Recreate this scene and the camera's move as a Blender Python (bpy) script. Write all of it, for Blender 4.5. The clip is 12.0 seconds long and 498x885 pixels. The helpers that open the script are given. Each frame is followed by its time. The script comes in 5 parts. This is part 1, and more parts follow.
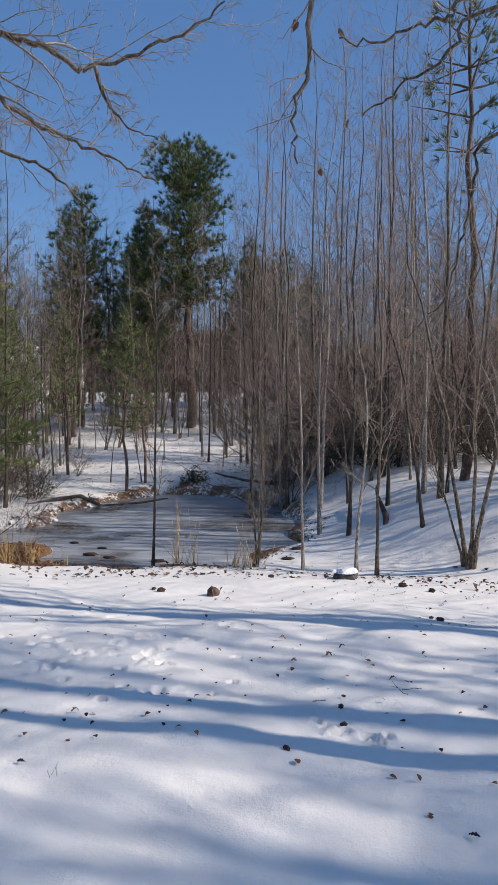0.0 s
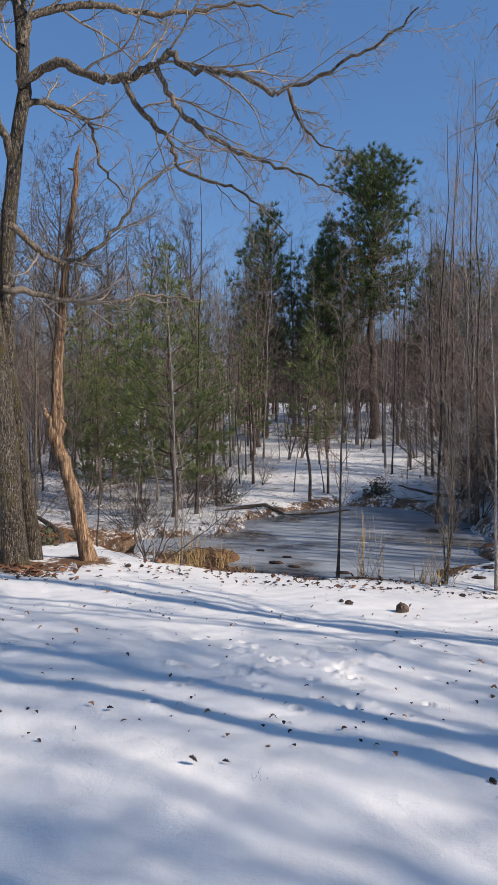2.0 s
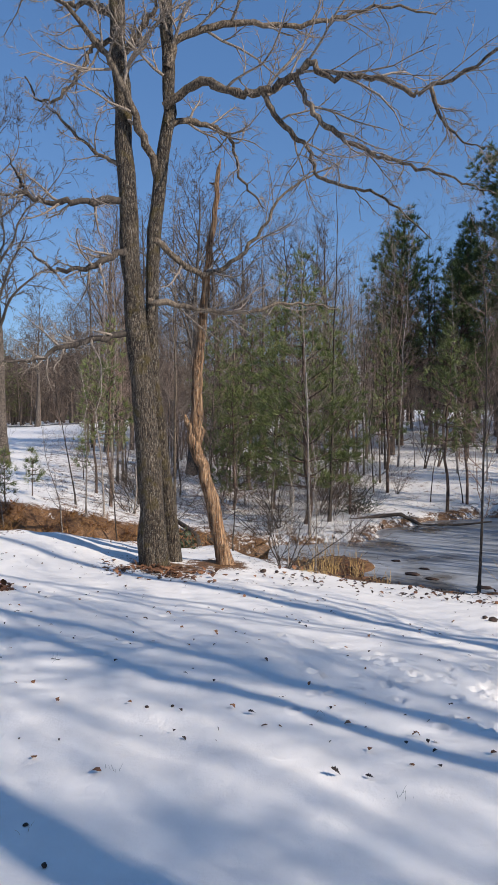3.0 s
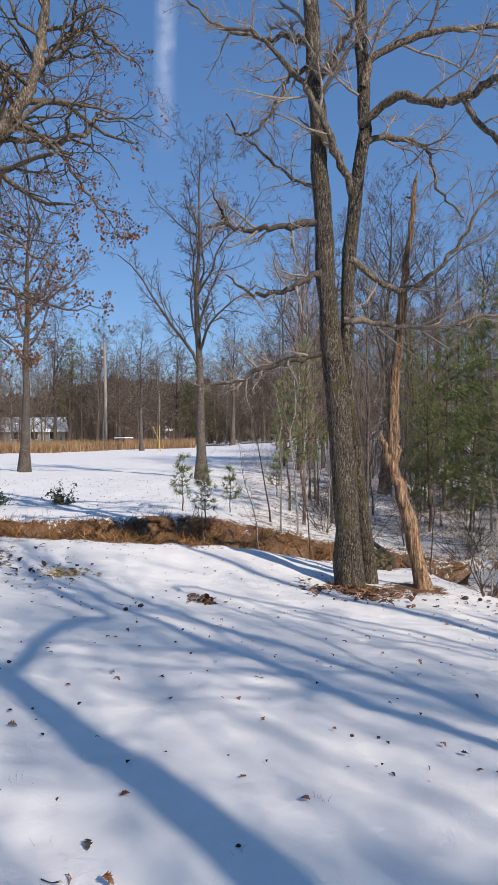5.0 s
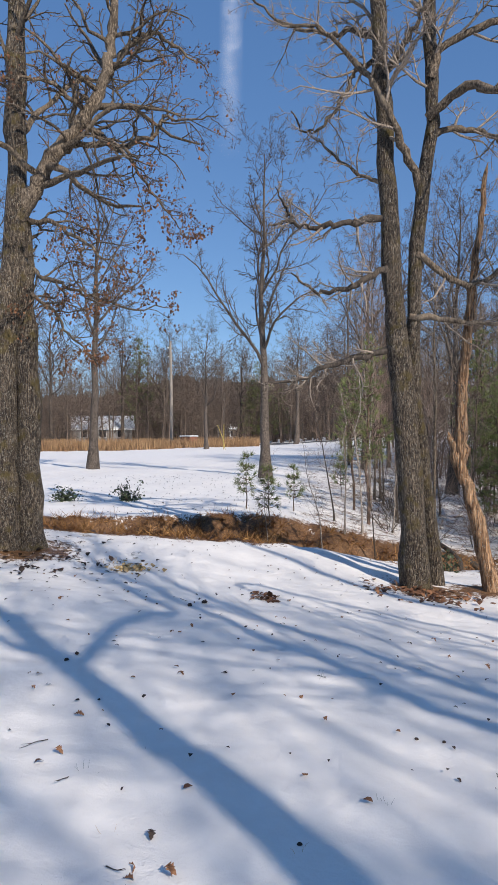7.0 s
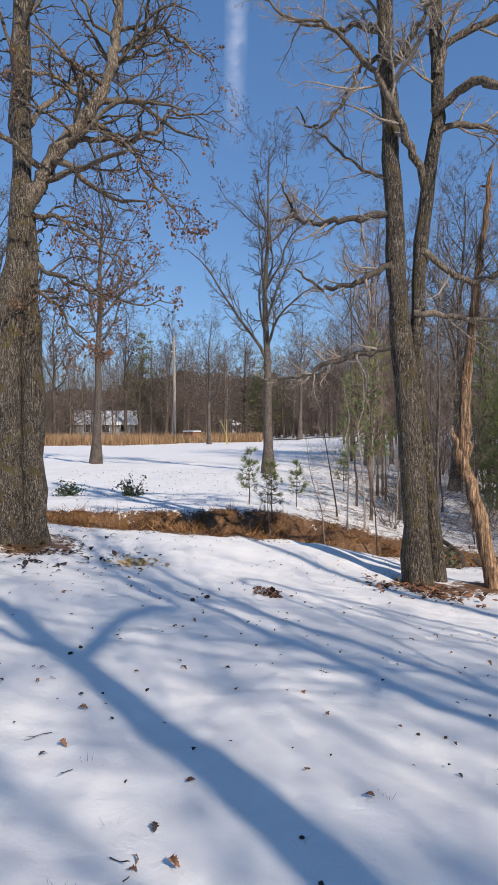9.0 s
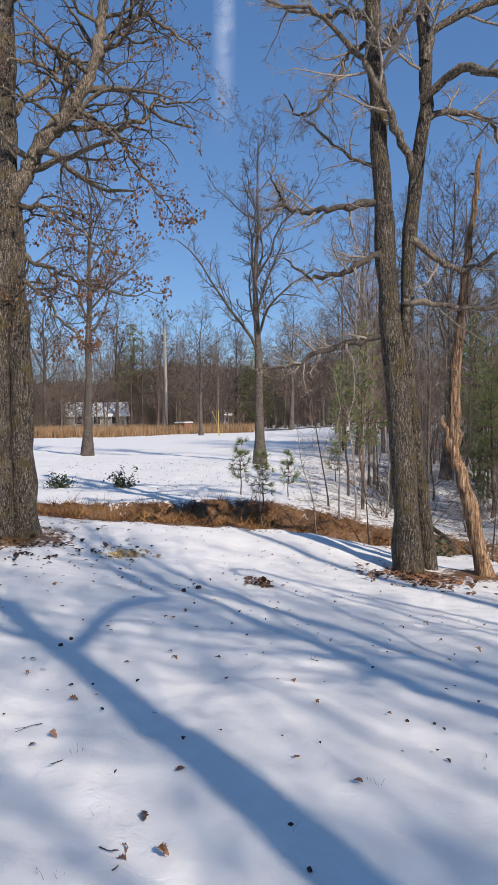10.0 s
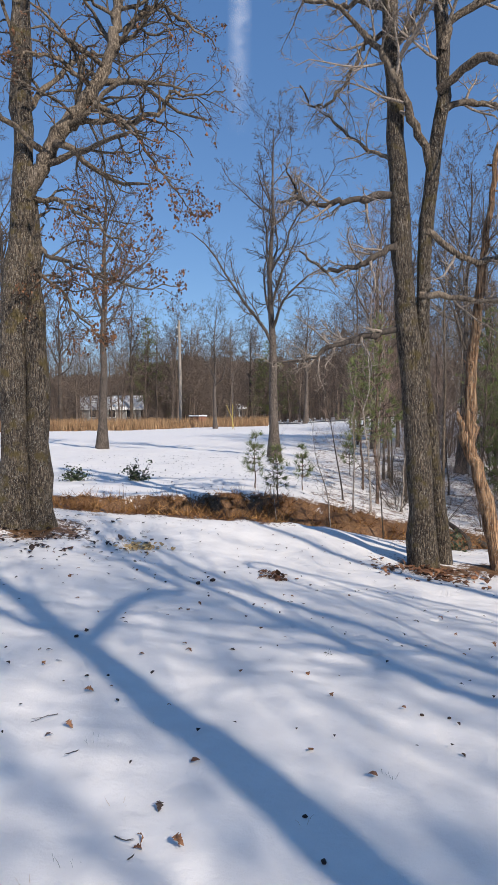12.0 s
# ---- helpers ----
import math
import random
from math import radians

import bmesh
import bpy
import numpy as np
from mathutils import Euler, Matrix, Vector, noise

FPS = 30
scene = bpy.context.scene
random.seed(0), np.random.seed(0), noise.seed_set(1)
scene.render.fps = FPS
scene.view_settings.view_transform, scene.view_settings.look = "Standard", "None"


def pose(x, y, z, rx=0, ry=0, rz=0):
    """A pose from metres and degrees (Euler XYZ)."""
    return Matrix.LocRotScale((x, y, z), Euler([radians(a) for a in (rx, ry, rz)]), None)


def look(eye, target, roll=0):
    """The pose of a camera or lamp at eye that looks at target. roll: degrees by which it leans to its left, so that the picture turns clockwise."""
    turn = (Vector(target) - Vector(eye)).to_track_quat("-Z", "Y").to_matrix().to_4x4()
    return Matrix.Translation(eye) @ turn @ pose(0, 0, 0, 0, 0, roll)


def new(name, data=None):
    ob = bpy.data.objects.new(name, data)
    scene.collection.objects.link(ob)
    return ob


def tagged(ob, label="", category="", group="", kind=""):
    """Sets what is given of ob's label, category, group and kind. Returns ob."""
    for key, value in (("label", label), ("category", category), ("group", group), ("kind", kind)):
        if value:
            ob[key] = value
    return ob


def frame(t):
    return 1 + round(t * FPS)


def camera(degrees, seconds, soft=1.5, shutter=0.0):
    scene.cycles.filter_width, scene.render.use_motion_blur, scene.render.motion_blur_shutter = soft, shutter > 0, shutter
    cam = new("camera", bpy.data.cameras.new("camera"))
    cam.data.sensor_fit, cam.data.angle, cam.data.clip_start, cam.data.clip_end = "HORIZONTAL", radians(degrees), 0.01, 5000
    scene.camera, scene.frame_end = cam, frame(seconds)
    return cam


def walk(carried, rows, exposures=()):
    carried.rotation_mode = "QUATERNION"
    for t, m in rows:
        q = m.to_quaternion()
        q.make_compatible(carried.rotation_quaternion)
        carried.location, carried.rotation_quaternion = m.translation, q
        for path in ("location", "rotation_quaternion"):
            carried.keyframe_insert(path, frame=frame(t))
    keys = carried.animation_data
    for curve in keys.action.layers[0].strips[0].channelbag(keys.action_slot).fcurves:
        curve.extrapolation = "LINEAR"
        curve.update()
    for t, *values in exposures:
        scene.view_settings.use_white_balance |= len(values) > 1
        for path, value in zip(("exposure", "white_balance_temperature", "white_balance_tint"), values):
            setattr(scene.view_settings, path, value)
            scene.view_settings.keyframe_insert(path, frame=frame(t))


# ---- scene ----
cam = camera(39.01, 12.0, soft=1.0)
PATH = [(0.0, 0.191, 0.017, 1.577, 86.50, 0.00, -0.49),
        (0.5, 0.182, 0.013, 1.580, 86.49, 0.15, 0.98),
        (1.0, 0.163, -0.001, 1.588, 86.67, 0.25, 4.13),
        (1.5, 0.128, -0.000, 1.598, 86.96, 0.38, 8.74),
        (2.0, 0.088, -0.006, 1.598, 87.37, 0.24, 14.06),
        (2.5, 0.054, -0.013, 1.598, 87.70, 0.12, 19.53),
        (3.0, 0.025, -0.013, 1.598, 87.99, 0.18, 24.74),
        (3.5, -0.000, -0.024, 1.603, 88.32, 0.34, 29.53),
        (5.5, -0.106, 0.005, 1.614, 89.87, 0.59, 42.57),
        (6.0, -0.114, 0.005, 1.608, 89.89, 0.63, 44.48),
        (6.5, -0.086, 0.008, 1.607, 89.61, 0.61, 45.10),
        (8.5, -0.084, -0.004, 1.613, 89.33, -0.02, 45.47),
        (9.0, -0.081, -0.007, 1.611, 89.13, 0.11, 45.51),
        (9.5, -0.069, 0.000, 1.610, 88.74, 0.41, 45.24),
        (10.0, -0.067, 0.015, 1.606, 88.36, 0.61, 44.87),
        (10.5, -0.062, 0.013, 1.606, 88.08, 0.76, 44.79),
        (11.0, -0.059, 0.012, 1.607, 87.98, 0.71, 45.01),
        (11.5, -0.060, 0.009, 1.609, 87.95, 0.58, 45.45),
        (12.0, -0.073, 0.013, 1.604, 87.85, 0.48, 46.02)]
walk(cam, [(t, pose(x, y, z, rx, ry, rz)) for t, x, y, z, rx, ry, rz in PATH], exposures=[(0, 0.0, 7050, 14), (12, 0.0, 7050, 14)])

# ---- light ----
SUN_EL, SUN_X, SUN_Y = 35.0, 0.985, -0.17
world = bpy.data.worlds.new("sky")
scene.world = world
world.use_nodes = True
wn = world.node_tree
sky = wn.nodes.new("ShaderNodeTexSky")
sky.sky_type, sky.sun_disc = "NISHITA", False
sky.sun_elevation, sky.sun_rotation = radians(SUN_EL), math.atan2(SUN_X, SUN_Y)
sky.altitude, sky.air_density, sky.dust_density, sky.ozone_density = 300, 1.0, 0.2, 1.5
tint = wn.nodes.new("ShaderNodeMix")
tint.data_type, tint.blend_type = "RGBA", "MULTIPLY"
tint.inputs[0].default_value, tint.inputs[7].default_value = 1.0, (0.78, 1.0, 1.21, 1)
wn.links.new(sky.outputs[0], tint.inputs[6])
clear = wn.nodes.new("ShaderNodeMix")
clear.data_type = "RGBA"
clear.inputs[0].default_value, clear.inputs[7].default_value = 0.33, (0.85, 2.85, 7.2, 1)
wn.links.new(tint.outputs[2], clear.inputs[6])
wn.links.new(clear.outputs[2], wn.nodes["Background"].inputs[0])
wn.nodes["Background"].inputs[1].default_value = 0.1
sun = new("sun", bpy.data.lights.new("sun", "SUN"))
sun.data.energy, sun.data.angle, sun.data.color = 4.35, radians(0.53), (1.0, 0.965, 0.91)
sun.matrix_world = look((SUN_X * 50, SUN_Y * 50, 50 * math.tan(radians(SUN_EL))), (0, 0, 0))


# ---- materials ----
def material(name, rough=0.8):
    m = bpy.data.materials.new(name)
    m.use_nodes = True
    nt = m.node_tree
    b = nt.nodes["Principled BSDF"]
    b.inputs["Roughness"].default_value = rough
    return m, nt, b


def add(nt, kind, **values):
    n = nt.nodes.new(kind)
    for k, v in values.items():
        n.inputs[k.replace("_", " ")].default_value = v
    return n


def ramp(nt, fac, *stops):
    r = nt.nodes.new("ShaderNodeValToRGB")
    e = r.color_ramp.elements
    while len(e) < len(stops):
        e.new(0.5)
    for el, (p, c) in zip(e, stops):
        el.position, el.color = p, (*c, 1)
    nt.links.new(fac, r.inputs[0])
    return r.outputs[0]


def mix(nt, fac, a, b, how="MIX"):
    m = nt.nodes.new("ShaderNodeMix")
    m.data_type, m.blend_type = "RGBA", how
    for sock, v in ((m.inputs[0], fac), (m.inputs[6], a), (m.inputs[7], b)):
        if isinstance(v, bpy.types.NodeSocket):
            nt.links.new(v, sock)
        elif isinstance(v, tuple):
            sock.default_value = (*v, 1)
        else:
            sock.default_value = v
    return m.outputs[2]


def coords(nt, sx=1, sy=1, sz=1):
    c = nt.nodes.new("ShaderNodeTexCoord")
    mp = nt.nodes.new("ShaderNodeMapping")
    mp.inputs["Scale"].default_value = (sx, sy, sz)
    nt.links.new(c.outputs["Object"], mp.inputs[0])
    return mp.outputs[0]


def noise_tex(nt, vec, scale, detail=4.0, rough=0.6):
    n = add(nt, "ShaderNodeTexNoise", Scale=scale, Detail=detail, Roughness=rough)
    nt.links.new(vec, n.inputs["Vector"])
    return n.outputs["Fac"]


def bump(nt, b, height, strength, distance):
    n = add(nt, "ShaderNodeBump", Strength=strength, Distance=distance)
    nt.links.new(height, n.inputs["Height"])
    nt.links.new(n.outputs[0], b.inputs["Normal"])


def bark(name, dark, mid, light, scale=1.0, stretch=0.16, depth=0.02, moss=None, furrow=0.0):
    m, nt, b = material(name, 0.92)
    v = coords(nt, 1, 1, stretch)
    ridges = noise_tex(nt, v, 34 * scale, 5, 0.7)
    blotch = noise_tex(nt, coords(nt), 2.3, 3)
    c = ramp(nt, ridges, (0.38, dark), (0.5, mid), (0.64, light))
    c = mix(nt, ramp(nt, blotch, (0.45, (0, 0, 0)), (0.7, (0.4, 0.4, 0.4))), c, light)
    relief = ridges
    if furrow:
        w = add(nt, "ShaderNodeTexVoronoi", Scale=30 * scale, Randomness=1.0)
        w.feature = "DISTANCE_TO_EDGE"
        warp = nt.nodes.new("ShaderNodeVectorMath")
        warp.operation = "MULTIPLY_ADD"
        warp.inputs[1].default_value = (0.07, 0.07, 0.07)
        nz = add(nt, "ShaderNodeTexNoise", Scale=22.0, Detail=4.0)
        nt.links.new(v, nz.inputs["Vector"])
        nt.links.new(nz.outputs["Color"], warp.inputs[0])
        nt.links.new(v, warp.inputs[2])
        nt.links.new(warp.outputs[0], w.inputs["Vector"])
        crack = ramp(nt, w.outputs["Distance"], (0.0, (furrow, furrow, furrow)), (0.16, (0, 0, 0)))
        c = mix(nt, crack, c, dark)
        relief = mix(nt, 0.6, ridges, ramp(nt, w.outputs["Distance"], (0.0, (0, 0, 0)), (0.22, (1, 1, 1))))
        lichen = noise_tex(nt, coords(nt, 1, 1, 0.6), 75, 4, 0.75)
        c = mix(nt, ramp(nt, lichen, (0.56, (0, 0, 0)), (0.64, (0.7, 0.7, 0.7))), c, (0.46, 0.44, 0.37))
    if moss:
        patch = noise_tex(nt, coords(nt), 5.5, 4)
        c = mix(nt, ramp(nt, patch, (0.54, (0, 0, 0)), (0.66, (0.8, 0.8, 0.8))), c, moss)
    inf = nt.nodes.new("ShaderNodeObjectInfo")
    hsv = add(nt, "ShaderNodeHueSaturation")
    mr = add(nt, "ShaderNodeMapRange", To_Min=0.85, To_Max=1.15)
    nt.links.new(inf.outputs["Random"], mr.inputs["Value"])
    nt.links.new(mr.outputs[0], hsv.inputs["Value"])
    nt.links.new(c, hsv.inputs["Color"])
    nt.links.new(hsv.outputs[0], b.inputs["Base Color"])
    bump(nt, b, relief, 1.0 if furrow else 0.7, depth * 0.35)
    return m


def speckle(name, dark, light, scale, rough=0.8, island=True):
    m, nt, b = material(name, rough)
    n = noise_tex(nt, coords(nt), scale, 3)
    c = ramp(nt, n, (0.35, dark), (0.65, light))
    if island:
        g = nt.nodes.new("ShaderNodeNewGeometry")
        hsv = add(nt, "ShaderNodeHueSaturation")
        mr = add(nt, "ShaderNodeMapRange", To_Min=0.55, To_Max=1.4)
        nt.links.new(g.outputs["Random Per Island"], mr.inputs["Value"])
        nt.links.new(mr.outputs[0], hsv.inputs["Value"])
        nt.links.new(c, hsv.inputs["Color"])
        c = hsv.outputs[0]
    nt.links.new(c, b.inputs["Base Color"])
    bump(nt, b, n, 0.3, 0.01)
    return m


OAK = bark("oak_bark", (0.012, 0.008, 0.006), (0.075, 0.053, 0.035), (0.29, 0.23, 0.165), 1.5, 0.2, 0.06, (0.1, 0.075, 0.02), 0.85)
LIMB = bark("limb_bark", (0.02, 0.014, 0.01), (0.095, 0.071, 0.049), (0.29, 0.233, 0.172), 1.6, 0.3, 0.012)
GREY = bark("sapling_bark", (0.06, 0.048, 0.04), (0.26, 0.22, 0.185), (0.56, 0.5, 0.44), 1.4, 0.4, 0.008)
DARKB = bark("dark_bark", (0.02, 0.016, 0.013), (0.055, 0.043, 0.034), (0.12, 0.098, 0.078), 1.2, 0.25, 0.015)
PINEB = bark("pine_bark", (0.03, 0.02, 0.015), (0.11, 0.07, 0.05), (0.22, 0.15, 0.11), 0.8, 0.3, 0.03)
TWIG = bark("twig_bark", (0.08, 0.062, 0.048), (0.23, 0.185, 0.145), (0.44, 0.37, 0.3), 2.0, 0.5, 0.003)
REDTWIG = bark("young_twig_bark", (0.1, 0.064, 0.048), (0.28, 0.19, 0.15), (0.5, 0.385, 0.32), 2.0, 0.5, 0.003)
SNAG = bark("dead_wood", (0.03, 0.015, 0.008), (0.32, 0.165, 0.078), (0.62, 0.4, 0.23), 1.3, 0.06, 0.05, None, 0.6)
FIELDBARK = bark("field_tree_bark", (0.02, 0.016, 0.013), (0.08, 0.063, 0.05), (0.19, 0.155, 0.128), 1.2, 0.35, 0.015)
NEEDLE = speckle("pine_needles", (0.045, 0.075, 0.018), (0.13, 0.17, 0.05), 1.3, 0.55)
YNEEDLE = speckle("young_pine_needles", (0.09, 0.125, 0.03), (0.21, 0.24, 0.075), 2.0, 0.55)
DEADLEAF = speckle("dry_oak_leaf", (0.08, 0.032, 0.015), (0.26, 0.12, 0.055), 9, 0.75)
DARKLEAF = speckle("wet_leaf", (0.012, 0.008, 0.006), (0.06, 0.03, 0.018), 14, 0.7)
STRAW = speckle("dry_grass", (0.4, 0.26, 0.1), (0.65, 0.46, 0.22), 5, 0.8)
SEDGE = speckle("field_grass", (0.22, 0.12, 0.06), (0.42, 0.27, 0.14), 1.5, 0.85)
HOLLY = speckle("evergreen_leaf", (0.02, 0.032, 0.014), (0.06, 0.085, 0.035), 8, 0.5)


def snow_material():
    m, nt, b = material("snow", 0.6)
    v = coords(nt)
    fine, soft, grain = noise_tex(nt, v, 38, 5, 0.7), noise_tex(nt, v, 4.5, 4, 0.55), noise_tex(nt, v, 190, 2, 0.7)
    a = nt.nodes.new("ShaderNodeAttribute")
    a.attribute_name = "bare"
    thin = mix(nt, 0.45, noise_tex(nt, v, 3.1, 6, 0.75), noise_tex(nt, coords(nt, 1, 1, 0.3), 17, 5, 0.75))
    s = nt.nodes.new("ShaderNodeMath")
    s.operation = "ADD"
    nt.links.new(a.outputs["Fac"], s.inputs[0])
    nt.links.new(thin, s.inputs[1])
    mask = ramp(nt, s.outputs[0], (0.67, (0, 0, 0)), (0.73, (1, 1, 1)))
    litter = ramp(nt, noise_tex(nt, v, 29, 6, 0.75), (0.32, (0.02, 0.012, 0.008)), (0.5, (0.15, 0.072, 0.028)), (0.68, (0.36, 0.195, 0.08)))
    white = ramp(nt, soft, (0.3, (0.83, 0.8, 0.755)), (0.7, (0.91, 0.88, 0.83)))
    nt.links.new(mix(nt, mask, white, litter), b.inputs["Base Color"])
    bump(nt, b, mix(nt, 0.08, mix(nt, 0.25, soft, fine), grain), 0.55, 0.05)
    return m


def ice_material():
    m, nt, b = material("pond_ice", 0.28)
    # streaks along the sun's line: tree shade and light put into the ice colour
    v = coords(nt, 0.35, 1.6, 1)
    shade_streak = noise_tex(nt, v, 3.2, 6, 0.65)
    patch = noise_tex(nt, coords(nt), 0.45, 4, 0.5)
    c = ramp(nt, shade_streak, (0.35, (0.24, 0.26, 0.28)), (0.52, (0.38, 0.4, 0.42)), (0.68, (0.55, 0.57, 0.59)))
    c = mix(nt, ramp(nt, patch, (0.5, (0, 0, 0)), (0.66, (0.9, 0.9, 0.9))), c, (0.075, 0.06, 0.045))
    nt.links.new(c, b.inputs["Base Color"])
    nt.links.new(ramp(nt, patch, (0.5, (0.42, 0.42, 0.42)), (0.66, (0.15, 0.15, 0.15))), b.inputs["Roughness"])
    bump(nt, b, shade_streak, 0.05, 0.02)
    return m


SNOW, ICE = snow_material(), ice_material()


# ---- mesh helpers ----
def mesh_from(name, verts, faces, mat, smooth=True):
    """A mesh from an array of corners and arrays of faces (each array all triangles or all quads)."""
    me = bpy.data.meshes.new(name)
    verts = np.asarray(verts, dtype=np.float32)
    me.vertices.add(len(verts))
    me.vertices.foreach_set("co", verts.ravel())
    faces = [np.asarray(f, dtype=np.int32) for f in faces if len(f)]
    loops = np.concatenate([f.ravel() for f in faces])
    totals = np.concatenate([np.full(len(f), f.shape[1], dtype=np.int32) for f in faces])
    me.loops.add(len(loops))
    me.loops.foreach_set("vertex_index", loops)
    me.polygons.add(len(totals))
    me.polygons.foreach_set("loop_start", np.concatenate([[0], np.cumsum(totals)[:-1]]).astype(np.int32))
    me.polygons.foreach_set("use_smooth", np.full(len(totals), smooth))
    me.update(calc_edges=True)
    me.materials.append(mat)
    return me


def unit(v):
    return v / np.maximum(np.linalg.norm(v, axis=-1, keepdims=True), 1e-9)


def tubes(name, branches, mat, rough=0.0):
    """One mesh of tapered tubes. branches: (points n x 3, radii n, sides)."""
    groups = {}
    for p, r, k in branches:
        groups.setdefault((len(p), k), []).append((p, r))
    verts, faces, base = [], [], 0
    rs = np.random.RandomState(len(branches))
    tri = []
    for (n, k), some in groups.items():
        p = np.array([a for a, _ in some])
        r = np.array([b for _, b in some])
        if k == 1:
            side = unit(np.cross(p[:, -1] - p[:, 0], rs.normal(size=(len(p), 3)))) * r[:, :1]
            verts.append(np.stack([p[:, 0] - side, p[:, 0] + side, p[:, -1]], 1).reshape(-1, 3))
            tri.append(base + np.arange(3 * len(p)).reshape(-1, 3))
            base += 3 * len(p)
            continue
        t = unit(np.gradient(p, axis=1))
        ref = np.where(np.abs(t[:, :1, 2:3]) > 0.7, np.array([[[0.83, 0.55, 0.05]]]), np.array([[[0.05, 0.1, 0.99]]]))
        u = unit(np.cross(t, ref))
        w = np.cross(t, u)
        a = np.arange(k) * 2 * np.pi / k
        rr = r[:, :, None, None] * (1 + rough * rs.normal(size=(len(p), n, k, 1)))
        ring = p[:, :, None] + rr * (u[:, :, None] * np.cos(a)[:, None] + w[:, :, None] * np.sin(a)[:, None])
        verts.append(ring.reshape(-1, 3))
        b, i, j = np.meshgrid(np.arange(len(p)), np.arange(n - 1), np.arange(k), indexing="ij")
        at = lambda ii, jj: base + (b * n + ii) * k + jj % k
        faces.append(np.stack([at(i, j), at(i, j + 1), at(i + 1, j + 1), at(i + 1, j)], -1).reshape(-1, 4))
        base += len(p) * n * k
    return mesh_from(name, np.concatenate(verts), [np.concatenate(faces)] + ([np.concatenate(tri)] if tri else []), mat)


def spine(points, n, wob, rs):
    """A smooth line of n points through a few guides, with a little crookedness."""
    g = np.array(points, dtype=float)
    s = np.linspace(0, len(g) - 1, n)
    i = np.clip(s.astype(int), 0, len(g) - 2)
    f = (s - i)[:, None]
    e = np.concatenate([[2 * g[0] - g[1]], g, [2 * g[-1] - g[-2]]])
    a, b, c, d = e[i], e[i + 1], e[i + 2], e[i + 3]
    p = 0.5 * (2 * b + (c - a) * f + (2 * a - 5 * b + 4 * c - d) * f ** 2 + (3 * b - a - 3 * c + d) * f ** 3)
    j = rs.normal(size=p.shape) * wob
    j[0] = j[-1] = 0
    return p + j


def shoot(rs, p, d, length, n, wob, lift):
    """A crooked line that starts at p towards d."""
    pts, step = [p], length / (n - 1)
    for _ in range(n - 1):
        d = d + rs.normal(size=3) * wob
        d[2] += lift
        d = d / math.sqrt(d @ d)
        pts.append(pts[-1] + d * step)
    return np.array(pts)


def cross3(a, b):
    return np.array((a[1] * b[2] - a[2] * b[1], a[2] * b[0] - a[0] * b[2], a[0] * b[1] - a[1] * b[0]))


def side_shoots(rs, pts, radii, spec, level, out):
    """Branches along a line, and theirs in turn. spec: one dict a level."""
    if level >= len(spec):
        return
    s = spec[level]
    n = len(pts)
    total = np.linalg.norm(np.diff(pts, axis=0), axis=1).sum()
    turn = rs.uniform(0, 6.28)
    for q in range(s["n"]):
        f = s["from"] + (1 - s["from"]) * (q + rs.uniform(0, 1)) / s["n"]
        x = f * (n - 1)
        i = min(int(x), n - 2)
        p = pts[i] + (pts[i + 1] - pts[i]) * (x - i)
        r = radii[i] + (radii[i + 1] - radii[i]) * (x - i)
        t = pts[i + 1] - pts[i]
        t = t / math.sqrt(t @ t)
        turn += 2.4 + rs.normal() * 0.5
        u = cross3(t, (0.31, 0.2, 0.93) if abs(t[2]) < 0.8 else (0.9, 0.3, 0.1))
        u = u / math.sqrt(u @ u)
        w = cross3(t, u)
        a = radians(s["angle"] + rs.normal() * 9)
        d = t * math.cos(a) + (u * math.cos(turn) + w * math.sin(turn)) * math.sin(a)
        length = (s["len"] * total if s.get("rel", True) else s["len"]) * (1 - s.get("taper", 0.6) * f) * rs.uniform(0.65, 1.25)
        k = s["pts"]
        line = shoot(rs, p, d, length, k, s["wob"], s["lift"])
        rb = min(r * s.get("thick", 0.6), s.get("rmax", 9))
        rad = rb + (max(rb * 0.25, s.get("rmin", 0.002)) - rb) * np.arange(k) / (k - 1)
        out[level].append((line, rad, s["sides"]))
        side_shoots(rs, line, rad, spec, level + 1, out)


def part(name, me, parent, label=""):
    ob = new(name, me)
    ob.parent = parent
    return tagged(ob, label) if label else ob


def thing(name, label, category, group="", at=(0, 0, 0), turn=0.0, size=1.0):
    ob = tagged(new(name), label, category, group)
    ob.matrix_world = pose(*at, 0, 0, turn) @ Matrix.Scale(size, 4)
    return ob


# ---- ground ----
def smooth(a, b, x):
    t = np.clip((x - a) / (b - a), 0, 1)
    return t * t * (3 - 2 * t)


CREEK = np.array([(-26, -1.5), (-17.5, 1.5), (-12.6, 4.9), (-10.3, 7.6), (-8.3, 10.2), (-6.4, 12.3), (-4.0, 13.8)])
POND = (-1.4, 15.5, 2.75, 4.4)
ICE_Z = -1.15


def creek_distance(x, y):
    d = np.full(np.shape(x), 1e9)
    for (ax, ay), (bx, by) in zip(CREEK[:-1], CREEK[1:]):
        t = np.clip(((x - ax) * (bx - ax) + (y - ay) * (by - ay)) / ((bx - ax) ** 2 + (by - ay) ** 2), 0, 1)
        d = np.minimum(d, np.hypot(x - ax - t * (bx - ax), y - ay - t * (by - ay)))
    return d


